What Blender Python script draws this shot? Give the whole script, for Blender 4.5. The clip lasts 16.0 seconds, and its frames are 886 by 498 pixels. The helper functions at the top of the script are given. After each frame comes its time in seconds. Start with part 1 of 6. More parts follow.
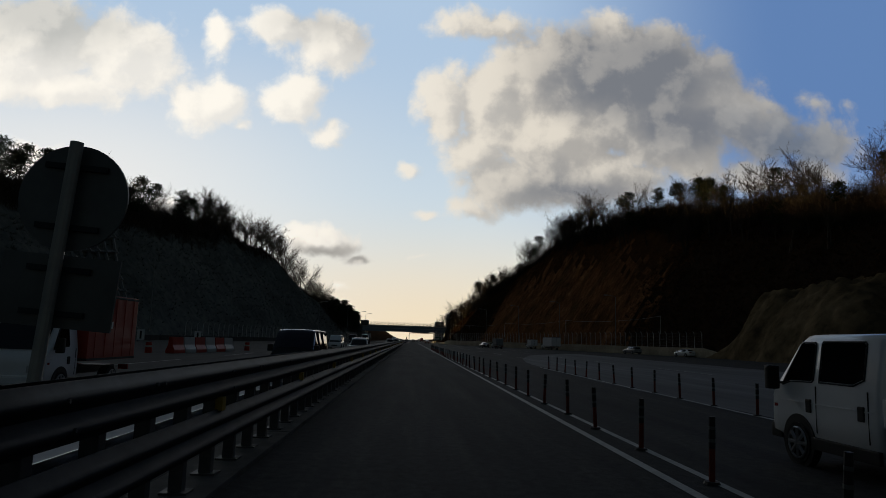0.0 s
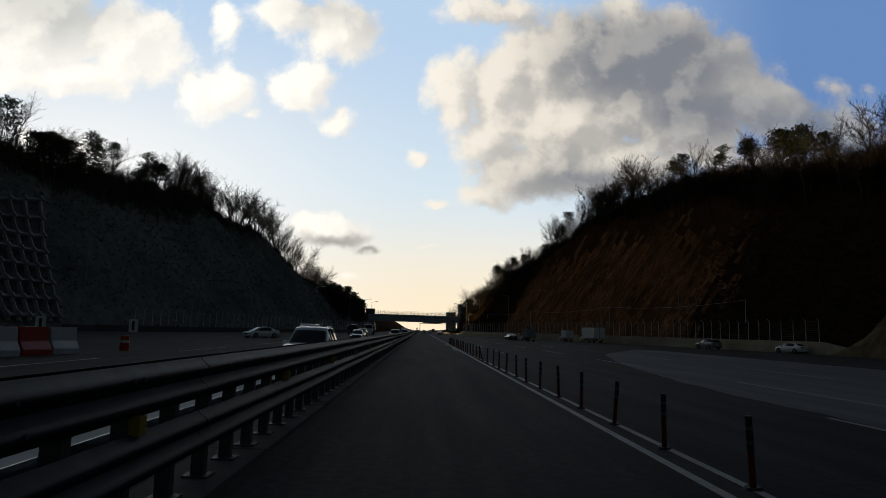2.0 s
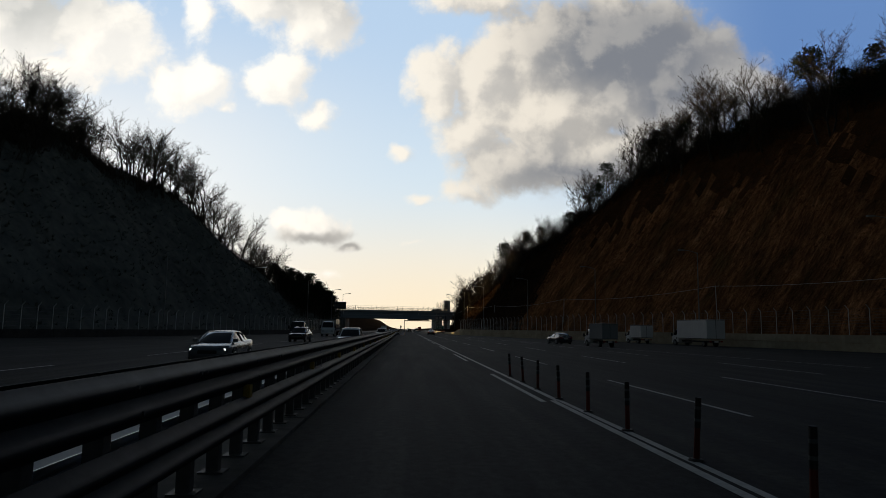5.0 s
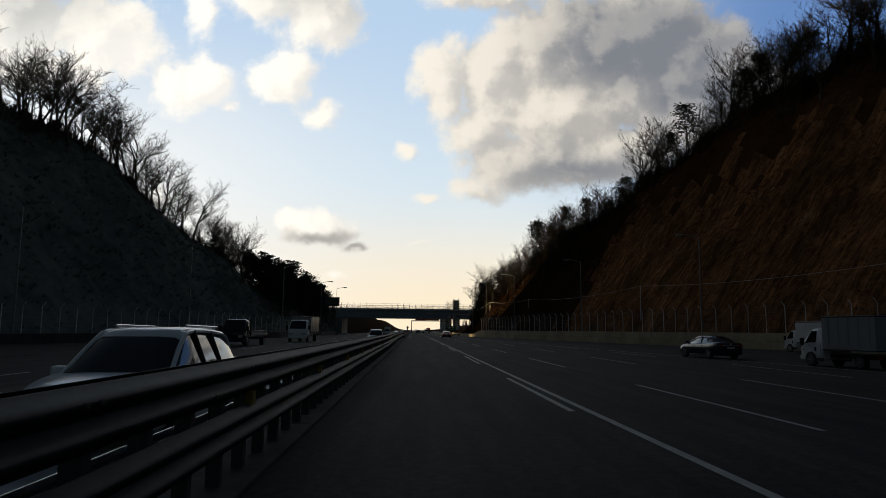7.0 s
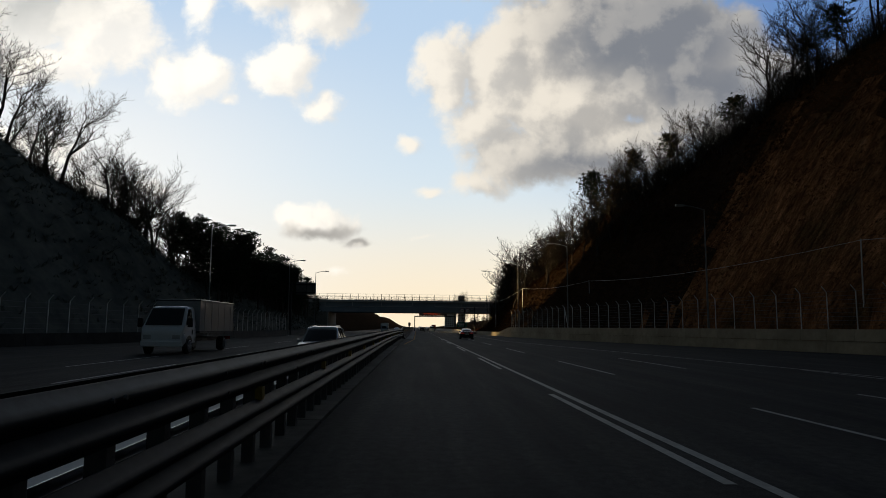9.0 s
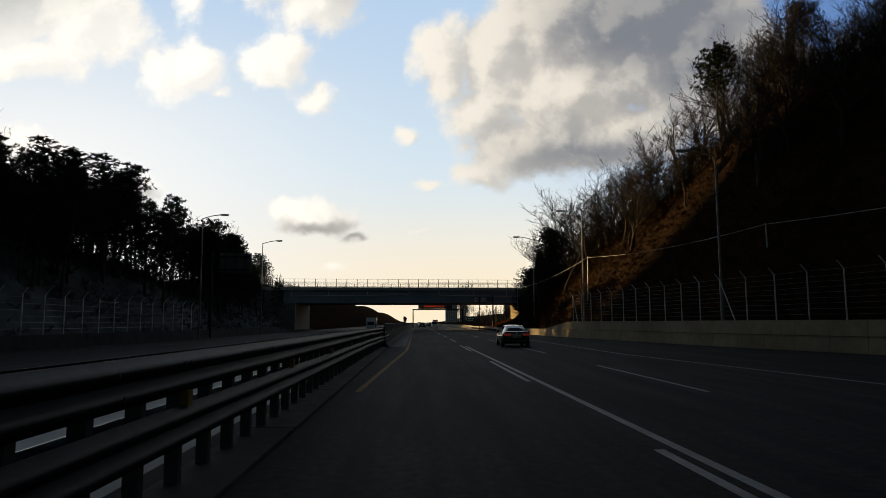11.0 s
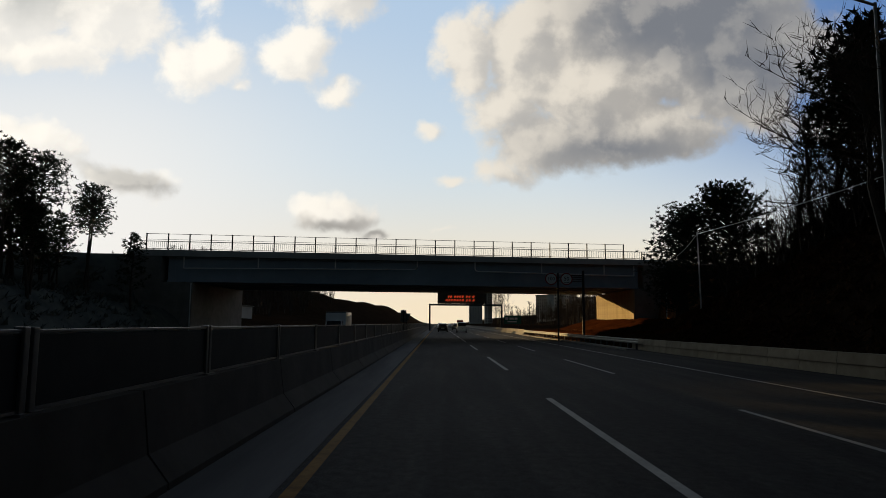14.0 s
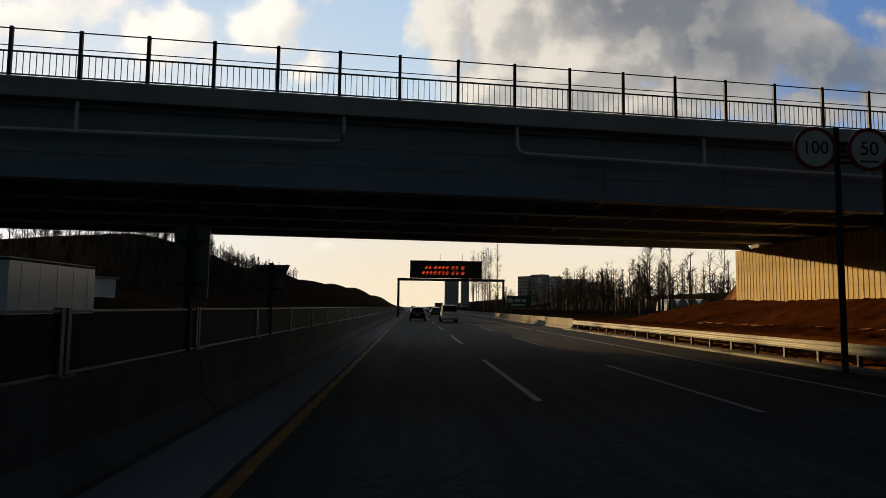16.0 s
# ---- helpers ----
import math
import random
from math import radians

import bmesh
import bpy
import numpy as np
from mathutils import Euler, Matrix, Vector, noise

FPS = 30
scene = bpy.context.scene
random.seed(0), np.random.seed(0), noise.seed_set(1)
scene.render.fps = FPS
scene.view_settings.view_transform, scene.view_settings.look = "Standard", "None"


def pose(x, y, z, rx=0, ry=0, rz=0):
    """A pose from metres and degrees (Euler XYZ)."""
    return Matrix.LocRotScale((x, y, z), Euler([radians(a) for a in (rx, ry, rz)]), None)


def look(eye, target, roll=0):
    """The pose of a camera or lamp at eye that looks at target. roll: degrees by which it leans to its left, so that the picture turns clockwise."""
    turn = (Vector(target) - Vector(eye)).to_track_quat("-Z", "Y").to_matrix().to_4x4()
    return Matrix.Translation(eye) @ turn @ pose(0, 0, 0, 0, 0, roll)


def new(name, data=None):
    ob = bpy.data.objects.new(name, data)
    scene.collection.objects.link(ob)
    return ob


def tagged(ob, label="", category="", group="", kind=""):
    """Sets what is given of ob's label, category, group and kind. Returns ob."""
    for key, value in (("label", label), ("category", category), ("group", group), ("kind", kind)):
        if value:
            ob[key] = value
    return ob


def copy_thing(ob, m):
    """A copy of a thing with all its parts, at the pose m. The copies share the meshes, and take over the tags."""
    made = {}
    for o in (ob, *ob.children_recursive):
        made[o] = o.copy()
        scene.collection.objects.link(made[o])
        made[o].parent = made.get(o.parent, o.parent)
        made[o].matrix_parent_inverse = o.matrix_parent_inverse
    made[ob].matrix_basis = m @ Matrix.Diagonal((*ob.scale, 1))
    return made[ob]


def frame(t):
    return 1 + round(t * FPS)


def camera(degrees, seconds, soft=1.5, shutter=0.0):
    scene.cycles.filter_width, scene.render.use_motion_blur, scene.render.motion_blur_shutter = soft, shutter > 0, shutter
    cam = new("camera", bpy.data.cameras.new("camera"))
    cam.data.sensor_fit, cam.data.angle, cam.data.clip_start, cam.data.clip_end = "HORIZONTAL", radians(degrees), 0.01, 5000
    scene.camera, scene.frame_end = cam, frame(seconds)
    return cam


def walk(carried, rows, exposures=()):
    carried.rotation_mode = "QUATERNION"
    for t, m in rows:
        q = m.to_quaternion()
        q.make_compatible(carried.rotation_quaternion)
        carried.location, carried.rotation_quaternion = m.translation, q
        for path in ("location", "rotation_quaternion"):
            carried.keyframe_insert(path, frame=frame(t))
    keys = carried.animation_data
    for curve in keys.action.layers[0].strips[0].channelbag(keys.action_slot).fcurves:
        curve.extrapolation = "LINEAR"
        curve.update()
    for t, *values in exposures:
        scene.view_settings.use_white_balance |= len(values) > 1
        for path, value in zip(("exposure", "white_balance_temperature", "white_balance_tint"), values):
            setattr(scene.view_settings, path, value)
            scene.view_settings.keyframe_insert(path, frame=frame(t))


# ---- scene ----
cam = camera(67.0, 16.0, 0.8)
# the drive: t, x, y, z, tilt, lean, turn
PATH = [
    (0.0, 0.00, 0.00, 1.71, 97.77, -1.75, -2.73),
    (0.5, 0.02, 7.89, 1.71, 97.36, -1.55, -2.79),
    (1.0, 0.03, 15.76, 1.71, 97.00, -1.56, -2.64),
    (1.5, 0.03, 23.88, 1.71, 96.87, -1.64, -2.18),
    (2.0, 0.01, 32.72, 1.71, 96.96, -1.71, -1.81),
    (2.5, -0.03, 42.41, 1.71, 97.03, -1.61, -1.92),
    (3.0, -0.07, 52.85, 1.71, 97.01, -1.48, -2.35),
    (3.5, -0.11, 63.68, 1.71, 96.98, -1.38, -2.73),
    (4.0, -0.15, 74.47, 1.71, 96.93, -1.23, -3.03),
    (6.5, -0.28, 126.84, 1.71, 96.76, -0.45, -2.83),
    (7.0, -0.29, 137.96, 1.71, 96.91, -0.53, -2.51),
    (7.5, -0.31, 149.61, 1.71, 97.16, -0.57, -1.99),
    (8.0, -0.34, 161.51, 1.71, 97.26, -0.47, -1.81),
    (8.5, -0.35, 173.59, 1.71, 97.07, -0.38, -2.00),
    (9.0, -0.34, 185.80, 1.71, 96.65, -0.37, -2.23),
    (11.5, 0.03, 247.21, 1.71, 95.99, 0.63, -2.52),
    (12.0, 0.18, 259.25, 1.71, 95.44, 0.58, -3.28),
    (12.5, 0.35, 271.26, 1.71, 95.16, 0.09, -3.92),
    (13.0, 0.51, 283.29, 1.71, 95.14, 0.00, -3.74),
    (13.5, 0.65, 295.17, 1.71, 95.75, -0.09, -2.42),
    (14.0, 0.79, 306.36, 1.71, 96.34, -0.44, -0.41),
    (14.5, 0.89, 318.38, 1.71, 96.64, -1.37, 0.36),
    (15.0, 0.94, 331.41, 1.71, 96.28, -1.43, -0.57),
    (15.5, 0.97, 344.45, 1.71, 95.61, -1.03, -1.95),
    (16.0, 0.99, 356.93, 1.71, 94.96, -0.73, -2.65),
]
walk(cam, [(t, pose(x, y, z, a, b, c)) for t, x, y, z, a, b, c in PATH],
     [(0.0, -0.2), (1.1, -0.2), (1.7, 0.0), (13.6, 0.0), (14.4, -0.28), (15.1, -0.22), (15.6, -0.24), (16.0, -0.08)])

# ---- sky, sun ----
SUN_AZ, SUN_EL = 46.0, 7.1          # degrees to the left of the road, above the horizon
world = bpy.data.worlds.new("world")
scene.world = world
world.use_nodes = True
wn = world.node_tree.nodes
sky = wn.new("ShaderNodeTexSky")
sky.sky_type, sky.sun_disc = "NISHITA", False
sky.sun_elevation, sky.sun_rotation = radians(SUN_EL), radians(-SUN_AZ)
world.node_tree.links.new(sky.outputs[0], wn["Background"].inputs[0])
wn["Background"].inputs[1].default_value = 0.022
sun = new("sun", bpy.data.lights.new("sun", "SUN"))
sun.data.energy, sun.data.angle, sun.data.color = 5.0, radians(0.5), (1.0, 0.66, 0.27)
sx, sy, sz = -math.sin(radians(SUN_AZ)), math.cos(radians(SUN_AZ)), math.tan(radians(SUN_EL))
sun.matrix_world = look((sx * 50, sy * 50, sz * 50), (0, 0, 0))


# ---- helpers of the scene ----
def nodes_of(name):
    m = bpy.data.materials.new(name)
    m.use_nodes = True
    return m, m.node_tree.nodes, m.node_tree.links


def material(name, color, color2=None, scale=4.0, rough=0.8, metal=0.0, bump=0.0, bump_scale=40.0, stain=0.0, spec=0.3, each=0.0, coat=0.0, stretch=(1, 1, 1)):
    """A surface in two tones at two scales, with stains, relief and a difference from piece to piece."""
    m, n, l = nodes_of(name)
    b = n["Principled BSDF"]
    b.inputs["Roughness"].default_value = rough
    b.inputs["Metallic"].default_value = metal
    b.inputs["Specular IOR Level"].default_value = spec
    b.inputs["Coat Weight"].default_value = coat
    co = n.new("ShaderNodeTexCoord")
    big = n.new("ShaderNodeTexNoise")
    big.inputs["Scale"].default_value = scale
    big.inputs["Detail"].default_value = 8
    big.inputs["Roughness"].default_value = 0.65
    st_map = n.new("ShaderNodeMapping")
    st_map.inputs["Scale"].default_value = stretch
    l.new(co.outputs["Object"], st_map.inputs[0])
    l.new(st_map.outputs[0], big.inputs["Vector"])
    ramp = n.new("ShaderNodeValToRGB")
    ramp.color_ramp.elements[0].position, ramp.color_ramp.elements[1].position = 0.3, 0.7
    ramp.color_ramp.elements[0].color = (*color, 1)
    ramp.color_ramp.elements[1].color = (*(color2 or tuple(c * 1.25 for c in color)), 1)
    l.new(big.outputs[0], ramp.inputs[0])
    out = ramp.outputs[0]
    if stain:
        st = n.new("ShaderNodeTexNoise")
        st.inputs["Scale"].default_value = scale * 0.13
        st.inputs["Detail"].default_value = 4
        l.new(st_map.outputs[0], st.inputs["Vector"])
        sr = n.new("ShaderNodeMapRange")
        sr.inputs[1].default_value, sr.inputs[2].default_value = 0.4, 0.75
        sr.inputs[3].default_value, sr.inputs[4].default_value = 1.0, 1.0 - stain
        l.new(st.outputs[0], sr.inputs[0])
        mx = n.new("ShaderNodeMix")
        mx.data_type, mx.blend_type = "RGBA", "MULTIPLY"
        mx.inputs[0].default_value = 1.0
        l.new(out, mx.inputs[6])
        l.new(sr.outputs[0], mx.inputs[7])
        out = mx.outputs[2]
    if each:
        oi = n.new("ShaderNodeObjectInfo")
        er = n.new("ShaderNodeMapRange")
        er.inputs[3].default_value, er.inputs[4].default_value = 1 - each, 1 + each
        l.new(oi.outputs["Random"], er.inputs[0])
        mx = n.new("ShaderNodeMix")
        mx.data_type, mx.blend_type = "RGBA", "MULTIPLY"
        mx.inputs[0].default_value = 1.0
        l.new(out, mx.inputs[6])
        l.new(er.outputs[0], mx.inputs[7])
        out = mx.outputs[2]
    l.new(out, b.inputs["Base Color"])
    if bump:
        fine = n.new("ShaderNodeTexNoise")
        fine.inputs["Scale"].default_value = bump_scale
        fine.inputs["Detail"].default_value = 6
        l.new(co.outputs["Object"], fine.inputs["Vector"])
        bp = n.new("ShaderNodeBump")
        bp.inputs["Strength"].default_value = bump
        l.new(fine.outputs[0], bp.inputs["Height"])
        l.new(bp.outputs[0], b.inputs["Normal"])
    return m


def box(bm, x0, y0, z0, x1, y1, z1, bevel=0.0):
    made = bmesh.ops.create_cube(bm, size=1.0)["verts"]
    bmesh.ops.scale(bm, verts=made, vec=(x1 - x0, y1 - y0, z1 - z0))
    bmesh.ops.translate(bm, verts=made, vec=((x0 + x1) / 2, (y0 + y1) / 2, (z0 + z1) / 2))
    if bevel:
        edges = list({e for v in made for e in v.link_edges})
        bmesh.ops.bevel(bm, geom=edges, offset=bevel, segments=2, affect="EDGES", profile=0.7)
    return bm


def rod(bm, a, b, r0, r1=None, sides=8):
    a, b = Vector(a), Vector(b)
    turn = (b - a).to_track_quat("Z", "Y").to_matrix().to_4x4()
    m = Matrix.Translation((a + b) / 2) @ turn
    bmesh.ops.create_cone(bm, cap_ends=True, segments=sides, radius1=r0, radius2=r0 if r1 is None else r1, depth=(b - a).length, matrix=m)
    return bm


def sweep(bm, section, stations):
    """Join a closed section (x, z) carried along stations: functions of (x, z) to a point."""
    rings = [[bm.verts.new(place(u, w)) for u, w in section] for place in stations]
    k = len(section)
    for r0, r1 in zip(rings, rings[1:]):
        for i in range(k):
            bm.faces.new((r0[i], r0[(i + 1) % k], r1[(i + 1) % k], r1[i]))
    bm.faces.new(list(reversed(rings[0])))
    bm.faces.new(rings[-1])
    bmesh.ops.recalc_face_normals(bm, faces=bm.faces[:])
    return bm


def tube_path(bm, pts, r, sides=6):
    """One bent tube through the points."""
    pts = [Vector(q) for q in pts]
    rings = []
    for i, q in enumerate(pts):
        d = (pts[min(i + 1, len(pts) - 1)] - pts[max(i - 1, 0)]).normalized()
        u = d.cross(Vector((0.3, 0.2, 1))).normalized() if abs(d.z) < 0.95 else d.cross(Vector((1, 0, 0))).normalized()
        w = d.cross(u).normalized()
        rings.append([bm.verts.new(q + u * (r * math.cos(2 * math.pi * k / sides)) + w * (r * math.sin(2 * math.pi * k / sides))) for k in range(sides)])
    for a, b in zip(rings, rings[1:]):
        for k in range(sides):
            bm.faces.new((a[k], a[(k + 1) % sides], b[(k + 1) % sides], b[k]))
    bm.faces.new(list(reversed(rings[0])))
    bm.faces.new(rings[-1])
    bmesh.ops.recalc_face_normals(bm, faces=bm.faces[:])
    return bm


def mesh_of(name, bm, mat, smooth=False):
    me = bpy.data.meshes.new(name)
    bm.to_mesh(me)
    bm.free()
    for m in (mat if isinstance(mat, (list, tuple)) else [mat]):
        me.materials.append(m)
    if smooth:
        me.polygons.foreach_set("use_smooth", [len(p.vertices) < 9 for p in me.polygons])
        me.set_sharp_from_angle(angle=radians(55))
    return me


def part(name, bm, mat, parent, label="", smooth=False):
    ob = new(name, bm if isinstance(bm, bpy.types.Mesh) else mesh_of(name, bm, mat, smooth))
    ob.parent = parent
    return tagged(ob, label)


def thing(name, label, category, m=None, group="", kind=""):
    ob = new(name)
    ob.empty_display_size = 0.2
    ob.matrix_basis = m or Matrix()
    return tagged(ob, label, category, group, kind)


def setting(name, bm, mat, label, category, smooth=False):
    return tagged(new(name, mesh_of(name, bm, mat, smooth)), label, category, "", "structure")


def lerp(x, table):
    for (x0, y0), (x1, y1) in zip(table, table[1:]):
        if x <= x1:
            u = max(0.0, (x - x0) / (x1 - x0))
            return y0 + (y1 - y0) * u
    return table[-1][1]


def smooth(u):
    u = min(1.0, max(0.0, u))
    return u * u * (3 - 2 * u)


# ---- materials ----
def layered(name, tones, rough, spec, layers, bumps):
    """A surface of two tones, multiplied by several noises (scale, stretch, low, high), with reliefs (scale, stretch, strength, depth)."""
    m, n, l = nodes_of(name)
    b = n["Principled BSDF"]
    b.inputs["Roughness"].default_value = rough
    b.inputs["Specular IOR Level"].default_value = spec
    co = n.new("ShaderNodeTexCoord")

    def noise_at(scale, stretch, detail=6):
        mp = n.new("ShaderNodeMapping")
        mp.inputs["Scale"].default_value = stretch
        l.new(co.outputs["Object"], mp.inputs[0])
        k = n.new("ShaderNodeTexNoise")
        k.inputs["Scale"].default_value, k.inputs["Detail"].default_value, k.inputs["Roughness"].default_value = scale, detail, 0.6
        l.new(mp.outputs[0], k.inputs["Vector"])
        return k.outputs[0]

    ramp = n.new("ShaderNodeValToRGB")
    e = ramp.color_ramp.elements
    e[0].position, e[1].position = 0.3, 0.7
    e[0].color, e[1].color = (*tones[0], 1), (*tones[-1], 1)
    for i, c in enumerate(tones[1:-1]):
        k = e.new(0.3 + 0.4 * (i + 1) / (len(tones) - 1))
        k.color = (*c, 1)
    l.new(noise_at(*layers[0][:2]), ramp.inputs[0])
    out = ramp.outputs[0]
    for scale, stretch, lo, hi in layers[1:]:
        sr = n.new("ShaderNodeMapRange")
        sr.inputs[1].default_value, sr.inputs[2].default_value, sr.inputs[3].default_value, sr.inputs[4].default_value = 0.32, 0.68, lo, hi
        l.new(noise_at(scale, stretch), sr.inputs[0])
        mx = n.new("ShaderNodeMix")
        mx.data_type, mx.blend_type = "RGBA", "MULTIPLY"
        mx.inputs[0].default_value = 1.0
        l.new(out, mx.inputs[6])
        l.new(sr.outputs[0], mx.inputs[7])
        out = mx.outputs[2]
    l.new(out, b.inputs["Base Color"])
    normal = None
    for scale, stretch, strength, depth in bumps:
        bp = n.new("ShaderNodeBump")
        bp.inputs["Strength"].default_value, bp.inputs["Distance"].default_value = strength, depth
        l.new(noise_at(scale, stretch), bp.inputs["Height"])
        if normal:
            l.new(normal, bp.inputs["Normal"])
        normal = bp.outputs[0]
    l.new(normal, b.inputs["Normal"])
    return m


ASPHALT = layered("asphalt", [(0.016, 0.017, 0.020), (0.030, 0.031, 0.033), (0.050, 0.049, 0.047)], 0.9, 0.12,
                  [(1.3, (1, 0.05, 1)), (0.35, (1, 0.35, 1), 0.72, 1.22), (7.0, (1, 0.8, 1), 0.62, 1.4), (42.0, (1, 1, 1), 0.55, 1.5)],
                  [(42.0, (1, 1, 1), 0.6, 0.01), (5.0, (1, 0.4, 1), 0.3, 0.02)])
CONCRETE = material("concrete", (0.20, 0.19, 0.175), (0.30, 0.285, 0.26), 1.2, 0.85, bump=0.25, bump_scale=18, stain=0.35)
GIRDER = material("painted_girder", (0.29, 0.35, 0.42), (0.37, 0.43, 0.50), 0.8, 0.55, bump=0.08, bump_scale=9, stain=0.3)
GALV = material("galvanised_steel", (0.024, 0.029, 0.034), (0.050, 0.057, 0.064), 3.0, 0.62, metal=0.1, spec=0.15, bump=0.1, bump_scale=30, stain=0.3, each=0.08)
POST = material("post_steel", (0.07, 0.07, 0.075), (0.12, 0.12, 0.12), 6.0, 0.6, metal=0.4, bump=0.1, each=0.15)
WHITE_LINE = material("road_paint_white", (0.34, 0.34, 0.33), (0.50, 0.50, 0.48), 9.0, 0.7, bump=0.2, stain=0.3)
YELLOW_LINE = material("road_paint_yellow", (0.20, 0.100, 0.016), (0.36, 0.185, 0.032), 5.0, 0.7, bump=0.2, stain=0.3, spec=0.04)
SOIL = layered("slope_soil", [(0.16, 0.100, 0.042), (0.25, 0.122, 0.056), (0.41, 0.185, 0.082), (0.48, 0.25, 0.12)], 0.95, 0.0,
               [(0.22, (0.6, 1, 0.5)), (0.06, (1, 1, 1), 0.6, 1.25), (1.6, (0.35, 1, 0.3), 0.45, 1.35), (6.0, (1, 1, 1), 0.6, 1.3)],
               [(0.55, (0.3, 1, 0.25), 1.0, 1.6), (2.2, (0.5, 1, 0.4), 0.9, 0.5)])
OLD_ASPHALT = material("old_asphalt", (0.11, 0.115, 0.125), (0.21, 0.21, 0.22), 1.1, 0.9, bump=0.3, bump_scale=45, stain=0.5, spec=0.2, stretch=(1, 0.08, 1))
PALE_GALV = material("pale_galvanised_steel", (0.30, 0.30, 0.28), (0.42, 0.42, 0.39), 3.0, 0.55, metal=0.3, bump=0.1, bump_scale=30, stain=0.25, each=0.06)
# much paler and shinier than GALV, to stand in for sky glint
GLINT_GALV = material("glint_galvanised_steel", (0.62, 0.63, 0.64), (0.75, 0.76, 0.77), 3.0, 0.38, metal=0.9, bump=0.08, bump_scale=30, stain=0.2)
WOODED = material("woodland_floor", (0.090, 0.100, 0.095), (0.20, 0.205, 0.18), 0.5, 0.95, bump=0.9, bump_scale=1.6, stain=0.4, spec=0.0)
PARAPET = material("pale_concrete", (0.46, 0.46, 0.46), (0.60, 0.59, 0.58), 1.2, 0.85, bump=0.2, bump_scale=18, stain=0.3)
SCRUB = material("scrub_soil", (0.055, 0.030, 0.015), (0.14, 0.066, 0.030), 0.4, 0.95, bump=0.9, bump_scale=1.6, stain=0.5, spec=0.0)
# litter tone darkened further to paint shade on banks the sun still reaches
SHADED_LITTER = material("shaded_leaf_litter", (0.024, 0.017, 0.012), (0.054, 0.034, 0.022), 0.9, 0.95, bump=0.9, bump_scale=1.6, stain=0.4, spec=0.0)
DARK_CONCRETE = material("dark_concrete", (0.034, 0.033, 0.031), (0.068, 0.065, 0.060), 1.0, 0.9, bump=0.25, bump_scale=18, stain=0.4)
DARK_PANEL = material("glare_panel", (0.012, 0.018, 0.022), (0.022, 0.030, 0.034), 2.0, 0.7, stain=0.3, spec=0.1)


